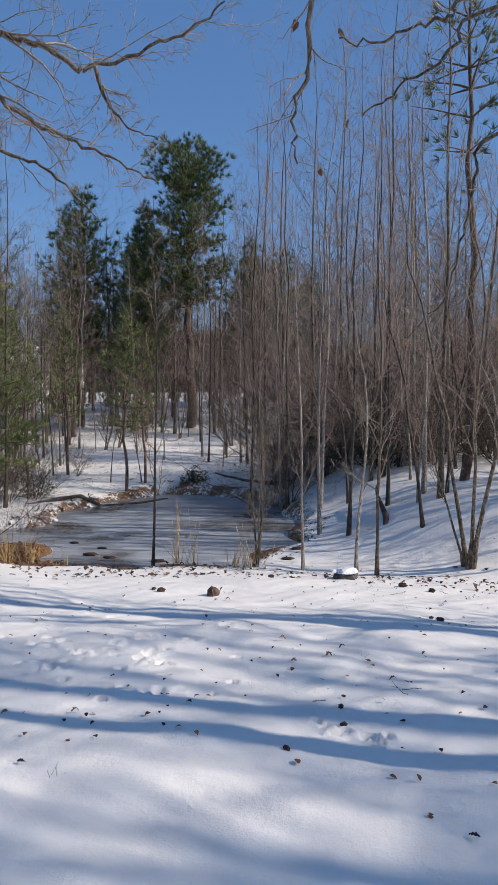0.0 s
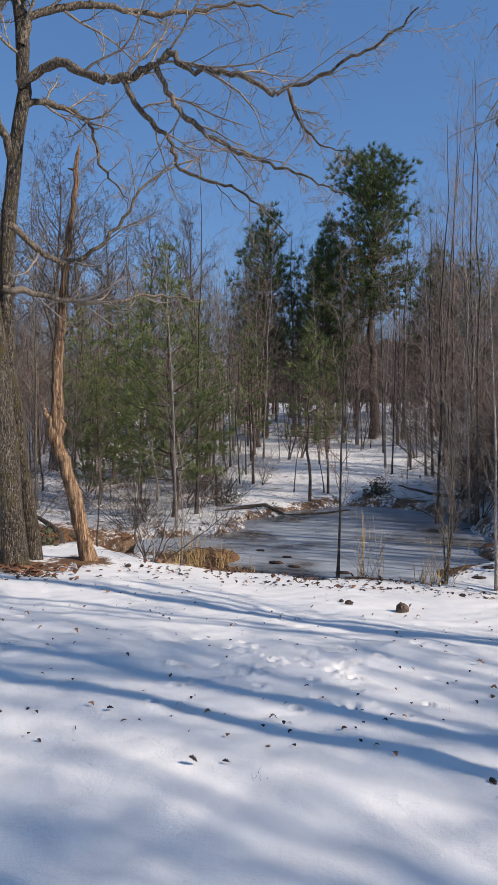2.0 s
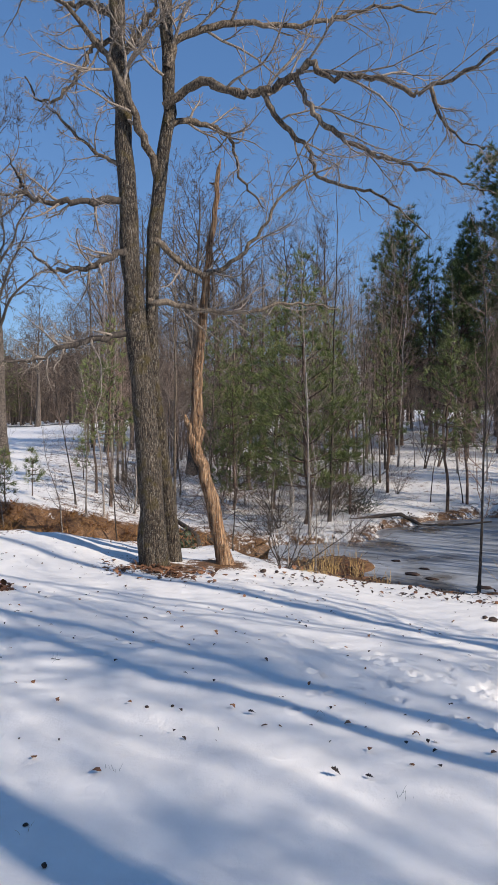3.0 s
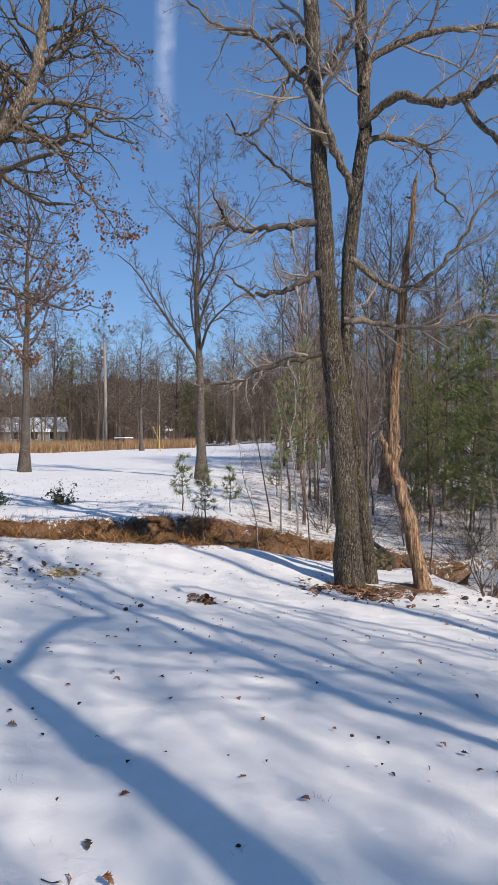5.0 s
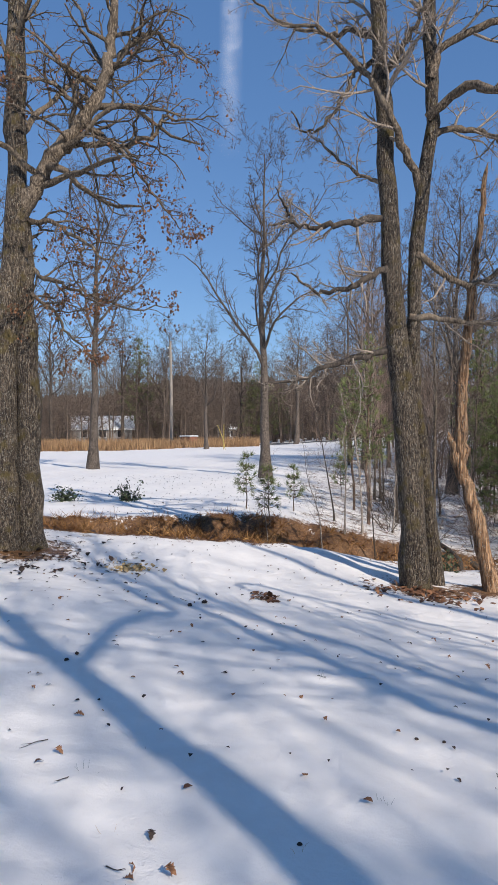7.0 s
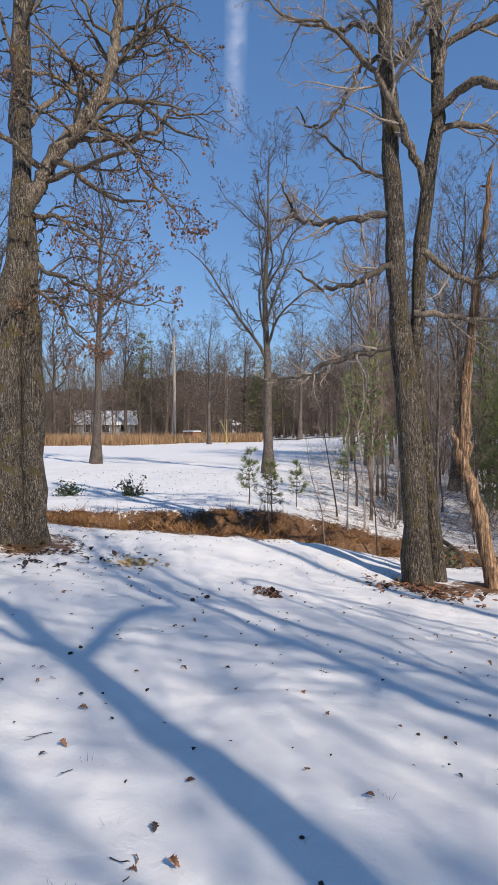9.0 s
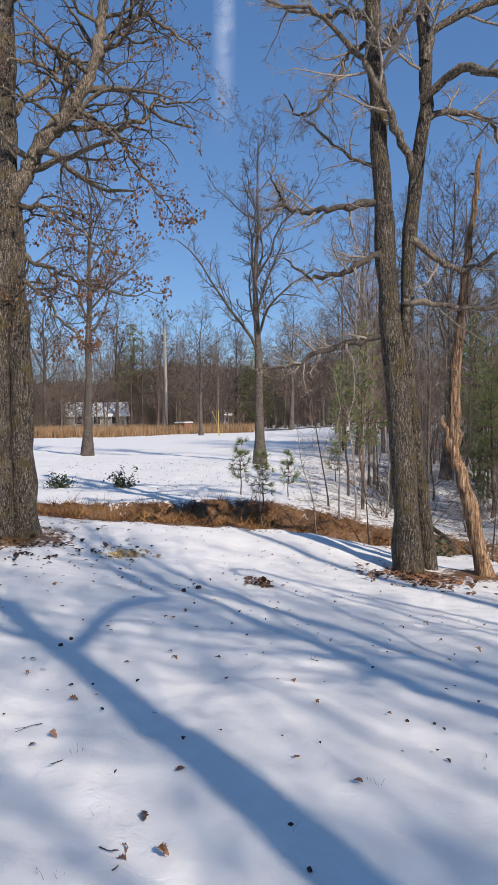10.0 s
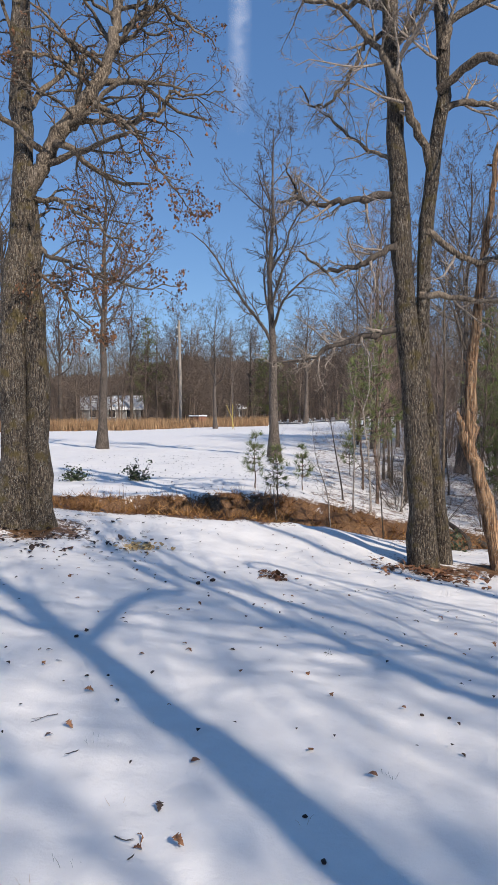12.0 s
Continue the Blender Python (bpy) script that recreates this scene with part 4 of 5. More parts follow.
# limbs of a tree at the sunny side that reach over the lawn
over = thing("oak_tree", "leaning oak whose drooping limbs hang over the lawn", "tree", "", (6.8, 5.0, float(height(6.8, 5.0)) - 0.05))
rs = np.random.RandomState(31)
root = np.array([6.8, 5.0, float(height(6.8, 5.0)) - 0.05])
lines, hung = [], []
part("trunk", tubes("trunk", [(spine([(0, 0, -0.1), (0.1, 0.1, 3), (0, 0.2, 6), (-0.2, 0.3, 9), (-0.1, 0.3, 12)], 20, 0.01, rs), np.linspace(0.16, 0.05, 20), 12)], OAK, 0.02), over)
for r0, guides in ((0.03, [(6.7, 4.8, 5.2), (4.0, 4.8, 5.6), (1.6, 4.65, 5.2), (0.66, 4.59, 4.6), (0.63, 4.6, 4.09), (0.61, 4.6, 3.67), (0.53, 4.6, 3.48), (0.52, 4.61, 3.26), (0.54, 4.6, 3.08)]),
                   (0.02, [(6.7, 4.8, 4.8), (4.0, 4.6, 4.6), (1.85, 4.73, 4.24), (1.57, 4.82, 4.11), (1.36, 4.88, 4.08), (1.07, 4.94, 4.0), (0.85, 4.97, 4.04)]),
                   (0.02, [(6.7, 4.8, 4.5), (4.0, 4.8, 4.6), (1.92, 4.92, 4.23), (1.63, 5.01, 3.98), (1.34, 5.09, 3.79), (1.04, 5.15, 3.59)]),
                   (0.025, [(6.8, 4.9, 4.2), (4.5, 6.2, 4.6), (2.57, 6.6, 4.04), (2.35, 6.68, 3.56), (2.26, 6.71, 3.1), (2.12, 6.75, 2.58), (1.77, 6.84, 2.16)])):
    p = spine([np.array(g) - root for g in guides], 36, 0.012, rs)
    rad = np.linspace(r0, 0.006, 36)
    part("limb", tubes("limb", [(p, rad, 7)], LIMB, 0.03), over, "thin drooping bare limb")
    out = [[], [], []]
    side_shoots(rs, p[14:], rad[14:], [lv(9, 0.1, 42, 0.3, 5, 0.16, 0.0, 3, 0.5), lv(3, 0.15, 45, 0.45, 4, 0.2, 0.0, 3, 0.6, rmin=0.002)], 0, out)
    lines += out[0] + out[1]
    hung += [b[0][-1] for b in out[1][::25]]
part("crown", tubes("crown", lines, TWIG), over, "crooked bare twigs")
part("foliage", leaf_mesh("foliage", np.array(hung), rs, 0.06, 0.9), over, "a few clinging brown leaves")


# ---- far things: pole, road, houses, contrail ----
def paint(name, colour, rough=0.7, scale=6.0):
    m, nt, b = material(name, rough)
    n = noise_tex(nt, coords(nt), scale, 5, 0.65)
    lo, hi = tuple(c * 0.72 for c in colour), tuple(min(1, c * 1.15) for c in colour)
    nt.links.new(ramp(nt, n, (0.3, lo), (0.7, hi)), b.inputs["Base Color"])
    bump(nt, b, n, 0.2, 0.02)
    return m


POLE, ROAD, SIDING, GREYWALL = paint("pole_wood", (0.33, 0.285, 0.235), 0.85, 9), paint("asphalt", (0.07, 0.07, 0.075), 0.85, 14), paint("white_siding", (0.72, 0.72, 0.7)), paint("grey_siding", (0.33, 0.32, 0.31))
GLASS, BRICKRED, YELLOW, ROOFSNOW = paint("dark_window", (0.03, 0.035, 0.045), 0.08), paint("red_brick", (0.3, 0.12, 0.08)), paint("yellow_plastic", (0.5, 0.38, 0.1), 0.5), paint("roof_snow", (0.85, 0.87, 0.9), 0.7, 1.5)
STONE = paint("dark_stone", (0.09, 0.08, 0.075), 0.85, 12)


def box_mesh(name, x0, x1, y0, y1, z0, z1, mat, bev=0.02):
    bm = bmesh.new()
    bmesh.ops.create_cube(bm, size=1, matrix=Matrix.Translation(((x0 + x1) / 2, (y0 + y1) / 2, (z0 + z1) / 2)) @ Matrix.Diagonal((x1 - x0, y1 - y0, z1 - z0, 1)))
    bmesh.ops.bevel(bm, geom=bm.edges[:], offset=bev, segments=1, affect="EDGES")
    me = bpy.data.meshes.new(name)
    bm.to_mesh(me)
    bm.free()
    me.materials.append(mat)
    return me


def gable_mesh(name, w, d, z, rise, over, thick, mat):
    v = []
    for y in (-d / 2 - over, d / 2 + over):
        v += [(-w / 2 - over, y, z), (0, y, z + rise), (w / 2 + over, y, z), (w / 2 + over, y, z + thick), (0, y, z + rise + thick), (-w / 2 - over, y, z + thick)]
    f = [(i, (i + 1) % 6, 6 + (i + 1) % 6, 6 + i) for i in range(6)]
    caps = [(0, 5, 4, 1), (1, 4, 3, 2), (6, 7, 10, 11), (7, 8, 9, 10)]
    return mesh_from(name, np.array(v), [np.array(f + caps)], mat, False)


def house(label, at, turn, w, d, h, rise, wall_mat):
    t = thing("house", label, "house", "houses beyond the trees", at, turn)
    part("wall", box_mesh("wall", -w / 2, w / 2, -d / 2, d / 2, -0.4, h, wall_mat), t)
    v = np.array([(-w / 2, -d / 2, h), (w / 2, -d / 2, h), (0, -d / 2, h + rise), (-w / 2, d / 2, h), (w / 2, d / 2, h), (0, d / 2, h + rise)])
    part("gable", mesh_from("gable", v, [np.array([(0, 1, 2), (3, 5, 4)])], wall_mat, False), t)
    part("roof", gable_mesh("roof", w, d, h - 0.1, rise, 0.4, 0.25, ROOFSNOW), t, "low roof under snow")
    for y in (-d / 2, 0, d / 2):
        for s in (-1, 1):
            win = part("window", box_mesh("window", s * w / 2 - 0.06, s * w / 2 + 0.06, y * 0.62 - 0.5, y * 0.62 + 0.5, 0.9, 2.1, SIDING), t)
            part("pane", box_mesh("pane", s * w / 2 - 0.08, s * w / 2 + 0.08, y * 0.62 - 0.42, y * 0.62 + 0.42, 0.98, 2.02, GLASS), win)
    return t


house("low grey house under a snowy roof", polar(57.1, 96), -32, 6, 7.5, 2.0, 1.7, GREYWALL)
house("small grey house half hidden by far trees", polar(46.9, 140), 10, 3.4, 5, 2.4, 1.2, GREYWALL)
house("white house glimpsed through young pines", polar(25.8, 64), 20, 7, 9, 2.9, 1.8, SIDING)
house("white house glimpsed behind bare woods", polar(17.5, 70), 70, 7, 10, 2.8, 1.8, SIDING)

pole = thing("utility_pole", "weathered grey wooden utility pole", "utility pole", "", (-56.41, 44.7, 0.45))
part("post", tubes("post", [(np.array([(0, 0, -0.3), (0.02, 0, 4), (-0.03, 0.02, 7.5), (-0.1, 0, 10.9)]), np.array([0.17, 0.16, 0.14, 0.12]), 10)], POLE, 0.02), pole)
for z in (10.2, 9.3):
    part("insulator", tubes("insulator", [(np.array([(-0.1, -0.14, z), (-0.1, -0.24, z), (-0.1, -0.34, z)]), np.array([0.05, 0.07, 0.02]), 8)], SIDING), pole)
guy = thing("guy_wire", "steel guy wire with yellow guard sleeves", "guy wire", "", polar(47.4, 62))
part("cable", tubes("cable", [(np.array([(-1.4, 1.4, 5.2), (0, 0, 0)]), np.array([0.012, 0.012]), 5)], GREYWALL), guy)
part("guard", tubes("guard", [(np.array([(-0.62, 0.62, 2.3), (-0.3, 0.3, 1.1), (-0.02, 0.02, 0.06)]), np.array([0.03, 0.03, 0.03]), 8)], YELLOW), guy, "yellow plastic guard")
part("guard", tubes("guard", [(np.array([(-1.0, 0.2, 2.2), (-0.4, 0.3, 1.0), (0.1, 0.1, 0.0)]), np.array([0.028, 0.028, 0.028]), 8)], YELLOW), guy, "yellow plastic guard")
cabinet = thing("utility_box", "small reddish utility box by the road", "utility box", "", polar(50.2, 76))
part("body", box_mesh("body", -0.8, 0.8, -0.5, 0.5, -0.2, 1.1, BRICKRED, 0.05), cabinet)
part("cover", box_mesh("cover", -0.9, 0.9, -0.6, 0.6, 1.1, 1.25, ROOFSNOW, 0.05), cabinet, "snow cover")

a = np.radians(np.arange(26, 88, 0.5))
strip = np.concatenate([np.stack([-d * np.sin(a), d * np.cos(a), height(-d * np.sin(a), d * np.cos(a)) + 0.05], -1) for d in (78, 80.5, 83)])
n = len(a)
quads = np.array([(k * n + i, k * n + i + 1, (k + 1) * n + i + 1, (k + 1) * n + i) for k in range(2) for i in range(n - 1)])
tagged(new("road", mesh_from("road", strip, [quads], ROAD)), "wet dark asphalt road along the snowy field", "road", kind="structure")

# the wooded rise that closes the distance
rs = np.random.RandomState(78)
ang = np.radians(np.arange(-60, 110, 0.06))
n = len(ang)
tops = 11.0 + 1.6 * np.sin(ang * 9 + 1) + 0.9 * np.sin(ang * 23) + np.convolve(rs.normal(size=n), np.ones(31) / 31, "same") * 2.6 + rs.normal(size=n) * 0.3
rise = []
for k, (d, f) in enumerate(((138, -0.1), (139, 0.35), (141, 0.7), (144, 1.0), (165, 0.9))):
    dd = d + rs.normal(size=n) * 0.5
    rise.append(np.stack([-dd * np.sin(ang), dd * np.cos(ang), height(-dd * np.sin(ang), dd * np.cos(ang)) + tops * f + rs.normal(size=n) * 0.25 * (0 < k < 4)], -1))
quads = np.concatenate([np.stack([k * n + np.arange(n - 1), k * n + np.arange(1, n), (k + 1) * n + np.arange(1, n), (k + 1) * n + np.arange(n - 1)], -1) for k in range(4)])
RISE, nt, bs = material("distant_woods", 0.95)
c = mix(nt, 0.5, noise_tex(nt, coords(nt, 1, 1, 0.12), 2.2, 6, 0.8), noise_tex(nt, coords(nt), 0.12, 4, 0.6))
nt.links.new(ramp(nt, c, (0.36, (0.025, 0.02, 0.016)), (0.5, (0.075, 0.058, 0.046)), (0.64, (0.16, 0.128, 0.104))), bs.inputs["Base Color"])
bump(nt, bs, c, 1.0, 0.6)
tagged(new("backdrop", mesh_from("backdrop", np.concatenate(rise), [quads], RISE, False)), "distant wooded rise of bare brown trees", "woods", kind="structure")

rs = np.random.RandomState(77)
m = 15000
az, d = np.radians(rs.uniform(44.5, 84, m)), 62 + 14 * rs.beta(1.2, 2, m)
d = d + 10 * (1 - smooth(48, 56, np.degrees(az)))
p = np.stack([-d * np.sin(az), d * np.cos(az), height(-d * np.sin(az), d * np.cos(az)) - 0.05], -1)
tagged(new("field_grass", needles("field_grass", p, np.tile([0, 0, 1.0], (m, 1)), 2, 1.05, 0.02, 0.16, SEDGE, rs)), "tall reddish-brown dry grass at the field's edge", "grass", kind="stuff")

CLOUD, nt, bs = material("thin_cloud", 1.0)
bs.inputs["Base Color"].default_value = (0.95, 0.95, 0.95, 1)
cc = nt.nodes.new("ShaderNodeTexCoord")
sep = nt.nodes.new("ShaderNodeSeparateXYZ")
nt.links.new(cc.outputs["Object"], sep.inputs[0])
ab = nt.nodes.new("ShaderNodeMath")
ab.operation = "ABSOLUTE"
nt.links.new(sep.outputs[0], ab.inputs[0])
edge = nt.nodes.new("ShaderNodeMapRange")
for key, value in (("From Min", 27.0), ("From Max", 2.0), ("To Min", 0.0), ("To Max", 1.0)):
    edge.inputs[key].default_value = value
nt.links.new(ab.outputs[0], edge.inputs["Value"])
mp = nt.nodes.new("ShaderNodeMapping")
mp.inputs["Scale"].default_value = (0.02, 0.02, 0.035)
nt.links.new(cc.outputs["Object"], mp.inputs[0])
puff = ramp(nt, noise_tex(nt, mp.outputs[0], 1.0, 5, 0.6), (0.3, (0.03, 0.03, 0.03)), (0.7, (0.28, 0.28, 0.28)))
fade = nt.nodes.new("ShaderNodeMapRange")
for key, value in (("From Min", 0.0), ("From Max", 190.0), ("To Min", 0.0), ("To Max", 1.0)):
    fade.inputs[key].default_value = value
nt.links.new(sep.outputs[2], fade.inputs["Value"])
m1, m2 = nt.nodes.new("ShaderNodeMath"), nt.nodes.new("ShaderNodeMath")
m1.operation = m2.operation = "MULTIPLY"
nt.links.new(edge.outputs[0], m1.inputs[0])
nt.links.new(puff, m1.inputs[1])
nt.links.new(m1.outputs[0], m2.inputs[0])
nt.links.new(fade.outputs[0], m2.inputs[1])
nt.links.new(m2.outputs[0], bs.inputs["Alpha"])
zz = np.linspace(0, 900, 10)
cv = np.array([(x, 0.0, z) for z in zz for x in (-36, 0, 36)])
cq = np.array([(3 * i + j, 3 * i + j + 1, 3 * i + j + 4, 3 * i + j + 3) for i in range(9) for j in range(2)])
trail = new("contrail", mesh_from("contrail", cv, [cq], CLOUD))
trail.matrix_world = pose(-1093, 1030, 590, 0, 1.2, 46.3)
tagged(trail, "faint white contrail in the clear blue sky", "contrail", kind="structure")


# ---- grasses, shrubs and litter ----
def grass_clump(name, label, at, blades, h, spread, mat, seed, thick=0.006, bend=0.25, group="", category="grass"):
    rs = np.random.RandomState(seed)
    t = thing(name, label, category, group, at)
    lines = []
    for _ in range(blades):
        p0 = np.array([*(rs.normal(size=2) * spread * 0.35), -0.03])
        line = shoot(rs, p0, unit(np.array([rs.normal() * 0.25, rs.normal() * 0.25, 1.0])), h * rs.uniform(0.4, 1.1), 5, bend * 0.4, -0.02)
        lines.append((line, np.linspace(thick, thick * 0.25, 5), 3))
    if blades < 10:
        for line in lines:
            part("blade", tubes("blade", [line], mat), t)
    else:
        part("blade_tuft", tubes("blade_tuft", lines, mat), t)
    return t


for az, d, h, n, sp in ((4.3, 11.2, 1.35, 16, 0.16), (3.2, 11.3, 1.1, 8, 0.12), (16.0, 11.7, 0.6, 24, 0.25), (17.6, 11.6, 0.7, 20, 0.25), (-1.6, 10.9, 0.8, 18, 0.25), (19.5, 11.6, 0.6, 26, 0.3), (18.4, 11.9, 0.8, 18, 0.2), (-0.4, 11.0, 0.5, 30, 0.3), (14.0, 11.4, 0.4, 16, 0.3)):
    grass_clump("dry_grass", "pale tan dry grass standing at the pond edge", polar(az, d), n, h, sp, STRAW, int(az * 10) + 500, group="dry grass at the pond")
for i, (az, d) in enumerate(((61.5, 2.55), (64.8, 2.5), (59.5, 3.4), (43.0, 2.75), (40.5, 4.9), (-3, 4.4), (12, 3.0), (57, 2.9), (36, 3.1), (-12, 5.2))):
    grass_clump("grass_tuft", "thin grass blades poking through the snow", polar(az, d), 7, 0.11, 0.07, STRAW if i % 2 else HOLLY, 600 + i, 0.0016, 0.5, "grass tufts in the snow")
for az, d in ((56.0, 9.0), (57.0, 9.3), (18.6, 10.6), (20.2, 10.4)):
    grass_clump("grass_tuft", "matted yellow dry grass on the snow", polar(az, d), 90, 0.14, 0.3, STRAW, int(az * 9), 0.005, 1.4, "grass tufts in the snow")

# overhanging grass and leaf litter on the creek banks
rs = np.random.RandomState(55)
pts, dirs = [], []
while len(pts) < 3300:
    x, y = rs.uniform(-17, -4.5), rs.uniform(2, 14.5)
    c = float(creek_distance(x, y))
    if 0.25 < c < 1.5 and rs.uniform() < (1.3 - 0.6 * c) * (1 if math.atan2(-x, y) > 0.74 else 0.35):
        pts.append((x, y, float(height(x, y)) - 0.02))
        dirs.append((0.55 + rs.normal() * 0.3, -0.45 + rs.normal() * 0.3, 0.35))
tagged(new("bank_grass", needles("bank_grass", np.array(pts), np.array(dirs), 8, 0.3, 0.006, 0.5, speckle("rusty_grass", (0.14, 0.055, 0.016), (0.46, 0.25, 0.09), 3, 0.8), rs)), "matted rusty dry grass hanging over the creek bank", "grass", kind="stuff")


def litter(name, label, spots, seed, size, mat, hang=0.0):
    rs = np.random.RandomState(seed)
    p = np.array([(x, y, float(height(x, y)) + 0.012) for x, y in spots])
    return tagged(new(name, leaf_mesh(name, p, rs, size, hang, mat)), label, "leaves", kind="stuff")


def ring_spots(rs, n, az0, az1, d0, d1):
    return [polar(rs.uniform(az0, az1), math.sqrt(rs.uniform(d0 ** 2, d1 ** 2)))[:2] for _ in range(n)]


rs = np.random.RandomState(66)
litter("leaf_litter", "small dark leaf scraps scattered on the snow", ring_spots(rs, 420, -24, 70, 3.2, 11.5), 1, 0.03, DARKLEAF)
litter("leaf_litter", "small brown leaf scraps scattered on the snow", ring_spots(rs, 330, -24, 70, 3.0, 11.5), 11, 0.034, DEADLEAF)
litter("leaf_litter", "rust-brown fallen leaves heaped at the oak's foot", [(-4.75 + rs.normal() * 0.35, 7.75 + rs.normal() * 0.3) for _ in range(240)], 2, 0.09, DEADLEAF)
litter("leaf_litter", "brown fallen leaves round the old oak", [(-8.3 + rs.normal() * 0.8, 4.3 + rs.normal() * 0.6) for _ in range(170)], 3, 0.08, DARKLEAF)
litter("leaf_litter", "clump of dark leaves on the snow", [(-5.44 + rs.normal() * 0.1, 5.58 + rs.normal() * 0.08) for _ in range(40)], 4, 0.08, DEADLEAF)
litter("leaf_litter", "leaf litter along the creek bank", [(x, y) for x, y, _ in pts[:1100]], 5, 0.08, DEADLEAF)
litter("leaf_litter", "dark litter at the pond's shore", [(POND[0] + POND[2] * 1.1 * math.cos(a) * rs.uniform(0.95, 1.15), POND[1] + POND[3] * 1.08 * math.sin(a) * rs.uniform(0.95, 1.12)) for a in rs.uniform(2.4, 6.0, 420)], 6, 0.06, DARKLEAF)
litter("leaf_litter", "brown leaves and bark scraps along the snowy lip", ring_spots(rs, 260, -23, 22, 8.8, 10.9), 8, 0.07, DARKLEAF)
litter("leaf_litter", "dry tan leaves along the snowy lip", ring_spots(rs, 120, -23, 24, 9.2, 11), 9, 0.08, DEADLEAF)
litter("leaf_litter", "leaf scraps in the thin snow beyond the creek", ring_spots(rs, 1500, 12, 60, 14, 26), 7, 0.042, DARKLEAF)
litter("leaf_litter", "wet brown leaves at the pond's inlet", [(-3.6 + rs.normal() * 0.6, 11.6 + rs.normal() * 0.5) for _ in range(320)], 13, 0.075, DEADLEAF)

LEAVES = [leaf_mesh("leaf", np.zeros((1, 3)), np.random.RandomState(300 + i), 0.055, 0.0, [DARKLEAF, DEADLEAF, DARKLEAF][i % 3], LOBED) for i in range(6)]
for i, (x, y) in enumerate(ring_spots(rs, 70, -23, 68, 2.3, 8)):
    ob = new("fallen_leaf", LEAVES[i % 6])
    ob.matrix_world = pose(x, y, float(height(x, y)) + 0.012, rs.normal() * 12, rs.normal() * 12, rs.uniform(0, 360)) @ Matrix.Scale(rs.uniform(0.6, 1.2), 4)
    tagged(ob, "curled brown oak leaf lying on the snow", "leaf", "fallen leaves")
# larger curled leaves and a yellow heap
for i, (az, d, l) in enumerate(((56.7, 2.58, 1.2), (56.3, 2.66, 0.9), (53.2, 2.62, 1.3), (52.9, 2.56, 1.0), (61.3, 3.6, 1.2), (60.0, 4.0, 1.1), (50.6, 6.1, 1.3), (-5.6, 5.5, 1.4), (19.2, 3.9, 1.3), (11.2, 3.35, 1.2), (-8.9, 5.1, 1.5), (31.5, 6.6, 1.3))):
    ob = new("fallen_leaf", LEAVES[1 if i % 3 else 4])
    x, y, z = polar(az, d, 0)
    ob.matrix_world = pose(x, y, z + 0.014, rs.normal() * 20, rs.normal() * 20, rs.uniform(0, 360)) @ Matrix.Scale(l * 0.72, 4)
    tagged(ob, "large curled russet oak leaf lying on the snow", "leaf", "fallen leaves")
x, y, z = polar(55.1, 8.9)
litter("leaf_litter", "small heap of yellow dry leaves on the snow", [(x + rs.normal() * 0.16, y + rs.normal() * 0.12) for _ in range(70)], 12, 0.075, STRAW)
for i, (az, d, l) in enumerate(((-9.0, 4.1, 0.18), (-15.0, 4.3, 0.3), (-16.2, 4.4, 0.25), (61.0, 3.3, 0.2), (57.3, 2.62, 0.22), (56.2, 2.58, 0.26), (40.2, 4.9, 0.14), (10.0, 4.1, 0.1), (27.0, 3.6, 0.12), (51, 7.3, 0.3), (-14, 8, 0.4), (-17.5, 8.3, 0.35), (-8, 9, 0.5), (63, 3.7, 0.3))):
    x, y, z = polar(az, d, 0)
    t = thing("twig", "broken dark twig lying on the snow", "twig", "twigs on the snow", (x, y, z + 0.008), rs.uniform(0, 360))
    l *= 0.5
    line = shoot(rs, np.array([-l / 2, 0, 0.0]), np.array([1.0, 0, 0.05]), l, 6, 0.16, 0.0)
    fork = shoot(rs, line[3], unit(np.array([0.8, 0.4 * rs.choice([-1, 1]), 0.1])), l * 0.35, 4, 0.15, 0.0)
    part("stick", tubes("stick", [(line, np.linspace(0.0028, 0.001, 6), 5)], DARKB), t)
    part("side_shoot", tubes("side_shoot", [(fork, np.linspace(0.0022, 0.0008, 4), 4)], DARKB), t)


def lump(name, label, category, at, sx, sy, sz, mat, seed, snow=False, turn=0.0, group=""):
    """A rough stone, clod or stump end."""
    rs = np.random.RandomState(seed)
    t = thing(name, label, category, group, at, turn)

    def blob(k, grow, low):
        bm = bmesh.new()
        bmesh.ops.create_icosphere(bm, subdivisions=3, radius=1)
        for v in bm.verts:
            f = 1 + 0.35 * noise.noise(v.co * 1.7 + Vector((k, seed, 0))) + 0.16 * noise.noise(v.co * 4.5 + Vector((seed, k, 3)))
            v.co = Vector((v.co.x * sx * f, v.co.y * sy * f, max(low, v.co.z) * sz * f)) * grow
        me = bpy.data.meshes.new(name)
        bm.to_mesh(me)
        bm.free()
        me.materials.append(mat if grow == 1 else ROOFSNOW)
        return me

    part("body", blob(0, 1, -0.5), t)
    if snow:
        cap = part("snow_cap", blob(0, 1.03, 0.45), t, "thin cap of snow")
        cap.location.z = 0.01
    return t


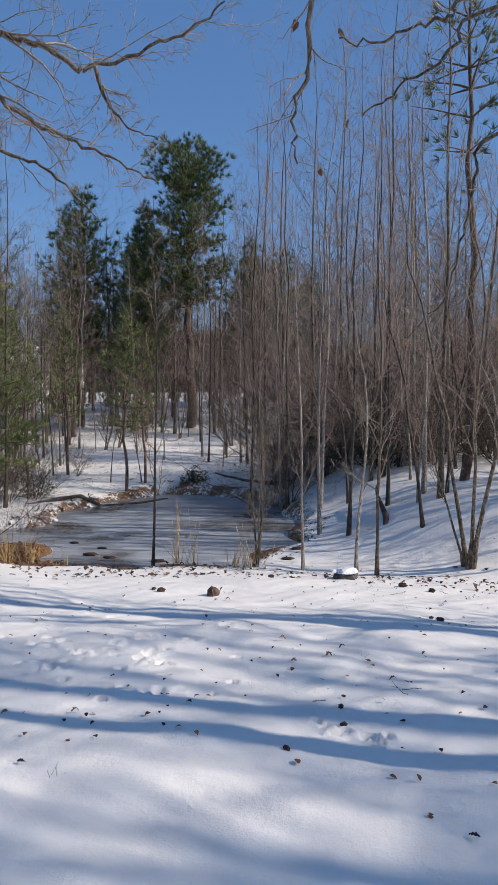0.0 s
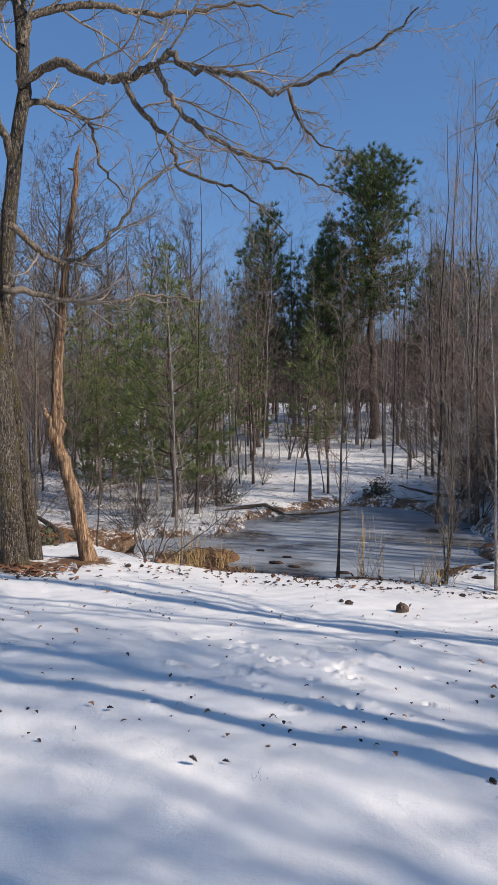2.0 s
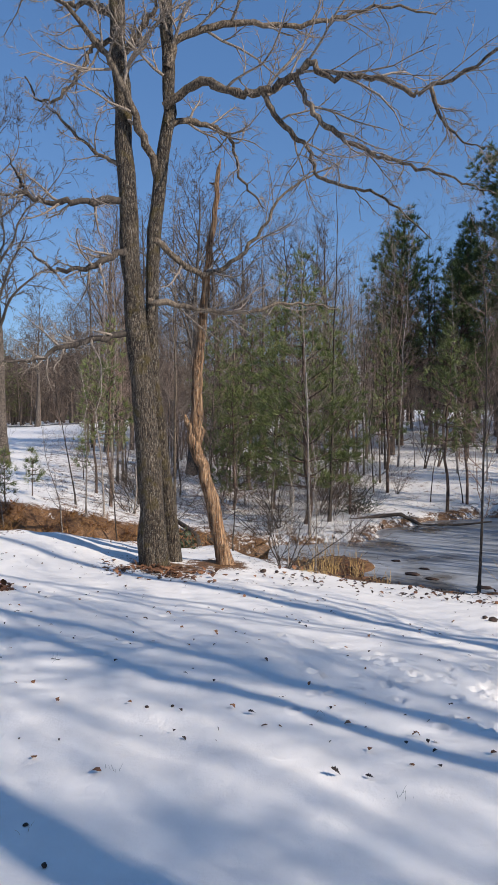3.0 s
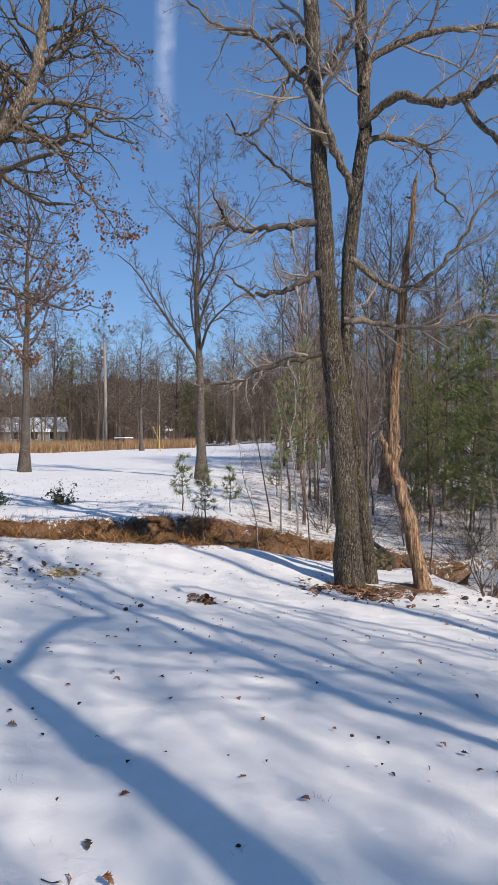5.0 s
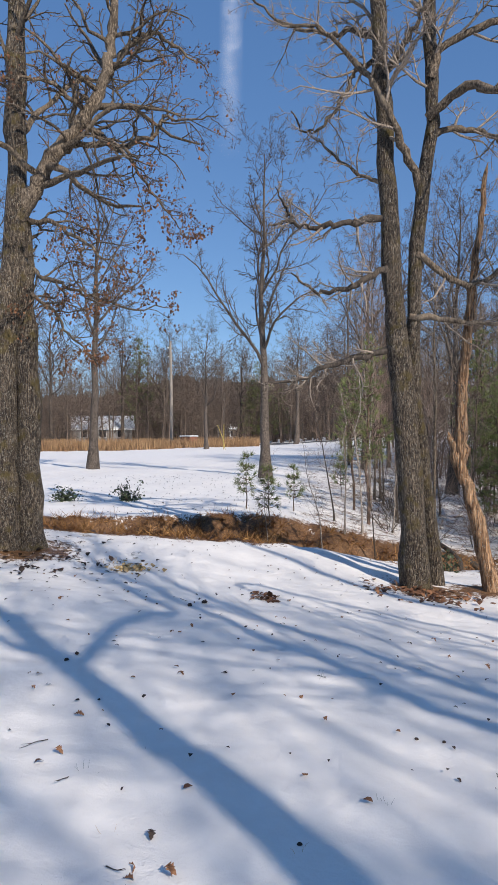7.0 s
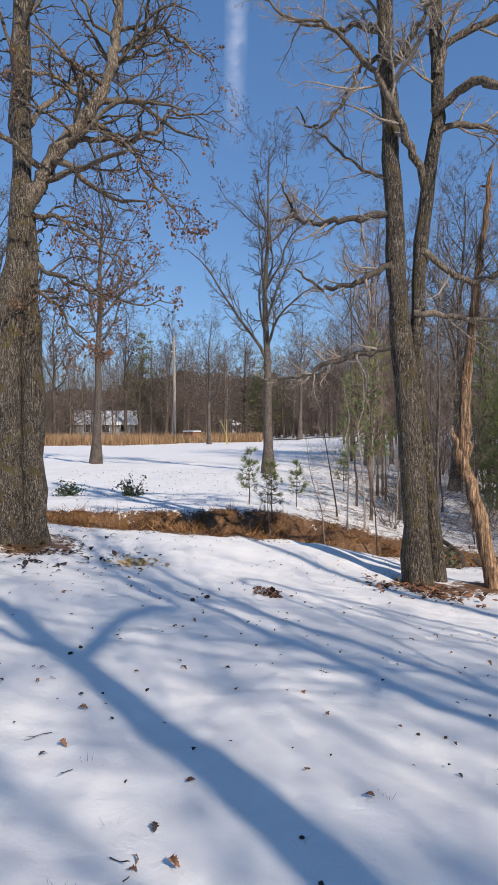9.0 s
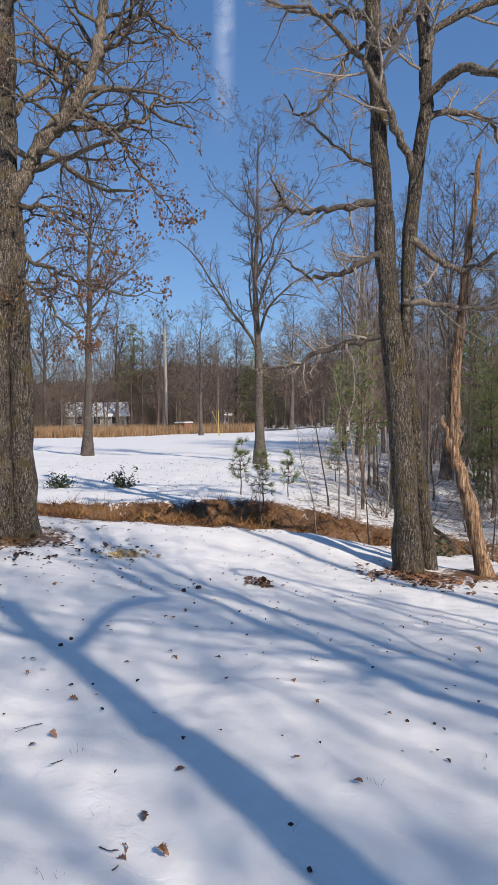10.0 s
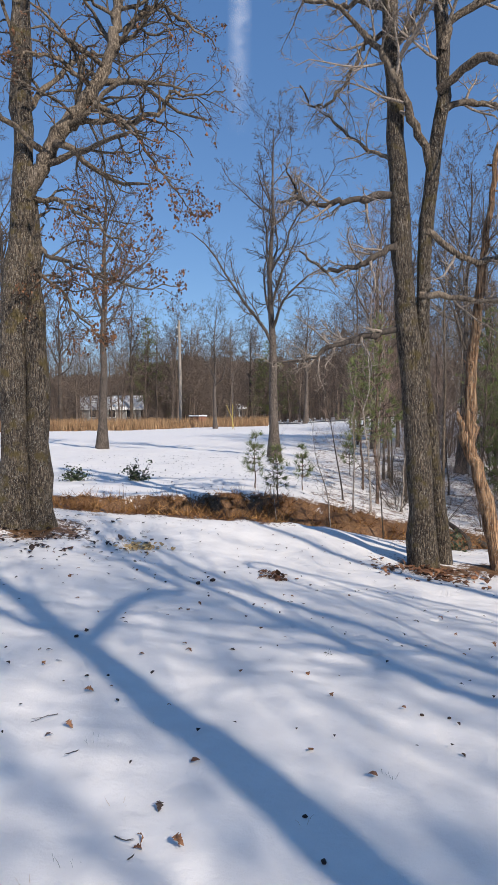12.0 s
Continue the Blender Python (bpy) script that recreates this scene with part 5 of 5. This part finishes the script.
lump("rock", "dark rock capped with snow near the shore", "rock", polar(-9.6, 9.2, -0.02), 0.15, 0.12, 0.13, STONE, 5, True)
lump("stump", "small broken reddish-brown tree stump", "stump", polar(1.0, 7.52, -0.02), 0.07, 0.05, 0.075, PINEB, 9, False, 30)
for i, (az, d, s) in enumerate(((5.3, 7.6, 0.075), (5.9, 7.7, 0.05), (-6.9, 3.32, 0.032), (-11.2, 3.75, 0.035), (-10.8, 4.0, 0.035), (-17.5, 6.6, 0.06), (-16.8, 6.7, 0.045), (-16.5, 8.6, 0.08), (-14.2, 8.8, 0.09), (49.4, 7.2, 0.05), (50.6, 7.0, 0.05), (33.0, 3.9, 0.02), (30.9, 3.95, 0.02), (41.2, 2.5, 0.022), (42.6, 2.75, 0.018), (60.4, 5.0, 0.03), (59.6, 5.2, 0.03), (23.5, 9.8, 0.08), (22.4, 9.9, 0.06), (-3.5, 9.3, 0.07))):
    lump("clod", "dark wet clod of earth and leaves on the snow", "clod", polar(az, d, -0.25 * s), s * 0.6, s * 0.42, s * 0.36, DARKLEAF, 40 + i, turn=i * 67, group="clods on the snow")
for i, (az, d, s) in enumerate(((10.6, 13.0, 0.1), (11.5, 12.5, 0.15), (6.0, 11.8, 0.14), (12.8, 13.6, 0.1), (-5.3, 12.2, 0.12), (-4.6, 11.7, 0.12), (10.0, 12.2, 0.12))):
    x, y, _ = polar(az, d)
    lump("clod", "dark sodden clod frozen in the pond ice", "clod", (x, y, max(ICE_Z, float(height(x, y))) + 0.01), s * 0.9, s * 0.5, s * 0.22, DARKLEAF, 140 + i, group="clods in the ice")


def shrub(name, label, at, w, h, n, seed, mat=HOLLY, size=0.06, group=""):
    rs = np.random.RandomState(seed)
    t = thing(name, label, "shrub", group, at)
    stems, tips = [], []
    for _ in range(16):
        line = shoot(rs, np.array([0, 0, -0.05]), unit(np.array([rs.normal() * w, rs.normal() * w, h])), math.hypot(h, w * 0.5) * rs.uniform(0.5, 1.0), 6, 0.15, 0.02)
        stems.append((line, np.linspace(0.012, 0.003, 6), 4))
        for _ in range(n // 16):
            q = rs.uniform(1.5, 5)
            k = min(int(q), 4)
            tips.append(line[k] + (line[k + 1] - line[k]) * (q - k) + rs.normal(size=3) * 0.09 * w)
    part("stalk", tubes("stalk", stems, DARKB), t)
    part("foliage", leaf_mesh("foliage", np.array(tips), rs, size, 0.3, mat), t, "dark evergreen foliage")
    return t


shrub("shrub", "low dark evergreen shrub on the snowy field", polar(60.2, 17.6), 0.55, 0.55, 420, 1, group="evergreen shrubs")
shrub("shrub", "low dark evergreen shrub at the field's edge", polar(55.0, 17.3), 0.6, 0.6, 420, 2, group="evergreen shrubs")
shrub("shrub", "straggling dark evergreen shrub behind the oak", polar(31.0, 12.2), 0.7, 0.75, 500, 3, group="evergreen shrubs")
for az, d, w, h in ((-3.4, 18.6, 1.0, 1.8), (-7.6, 18.0, 1.1, 2.0), (-10.8, 17.4, 0.9, 1.6), (15.8, 19.5, 0.8, 0.9), (3.6, 20.4, 0.5, 0.7)):
    shrub("shrub", "tangled dark evergreen shrub in the thicket", polar(az, d), w, h, 700, int(az * 7 + 300), size=0.05, group="evergreen shrubs")
for i, (az, d, l, turn) in enumerate(((12.5, 18.2, 4.5, 20), (-12, 13.5, 2.0, 80), (30.5, 15.5, 2.5, 140), (24, 14.5, 2.2, 10), (-1.5, 19.8, 2.6, 150))):
    x, y, z = polar(az, d)
    t = thing("fallen_log", "thin fallen tree trunk lying in the brush", "log", "fallen logs", (x, y, z + 0.05), turn)
    line = np.array([(s, 0.08 * math.sin(s * 2), float(height(x + s * math.cos(radians(turn)), y + s * math.sin(radians(turn)))) - z + 0.06 + 0.12 * s) for s in np.linspace(-l / 2, l / 2, 9)])
    part("trunk", tubes("trunk", [(line, np.linspace(0.07, 0.02, 9), 8)], DARKB, 0.05), t)
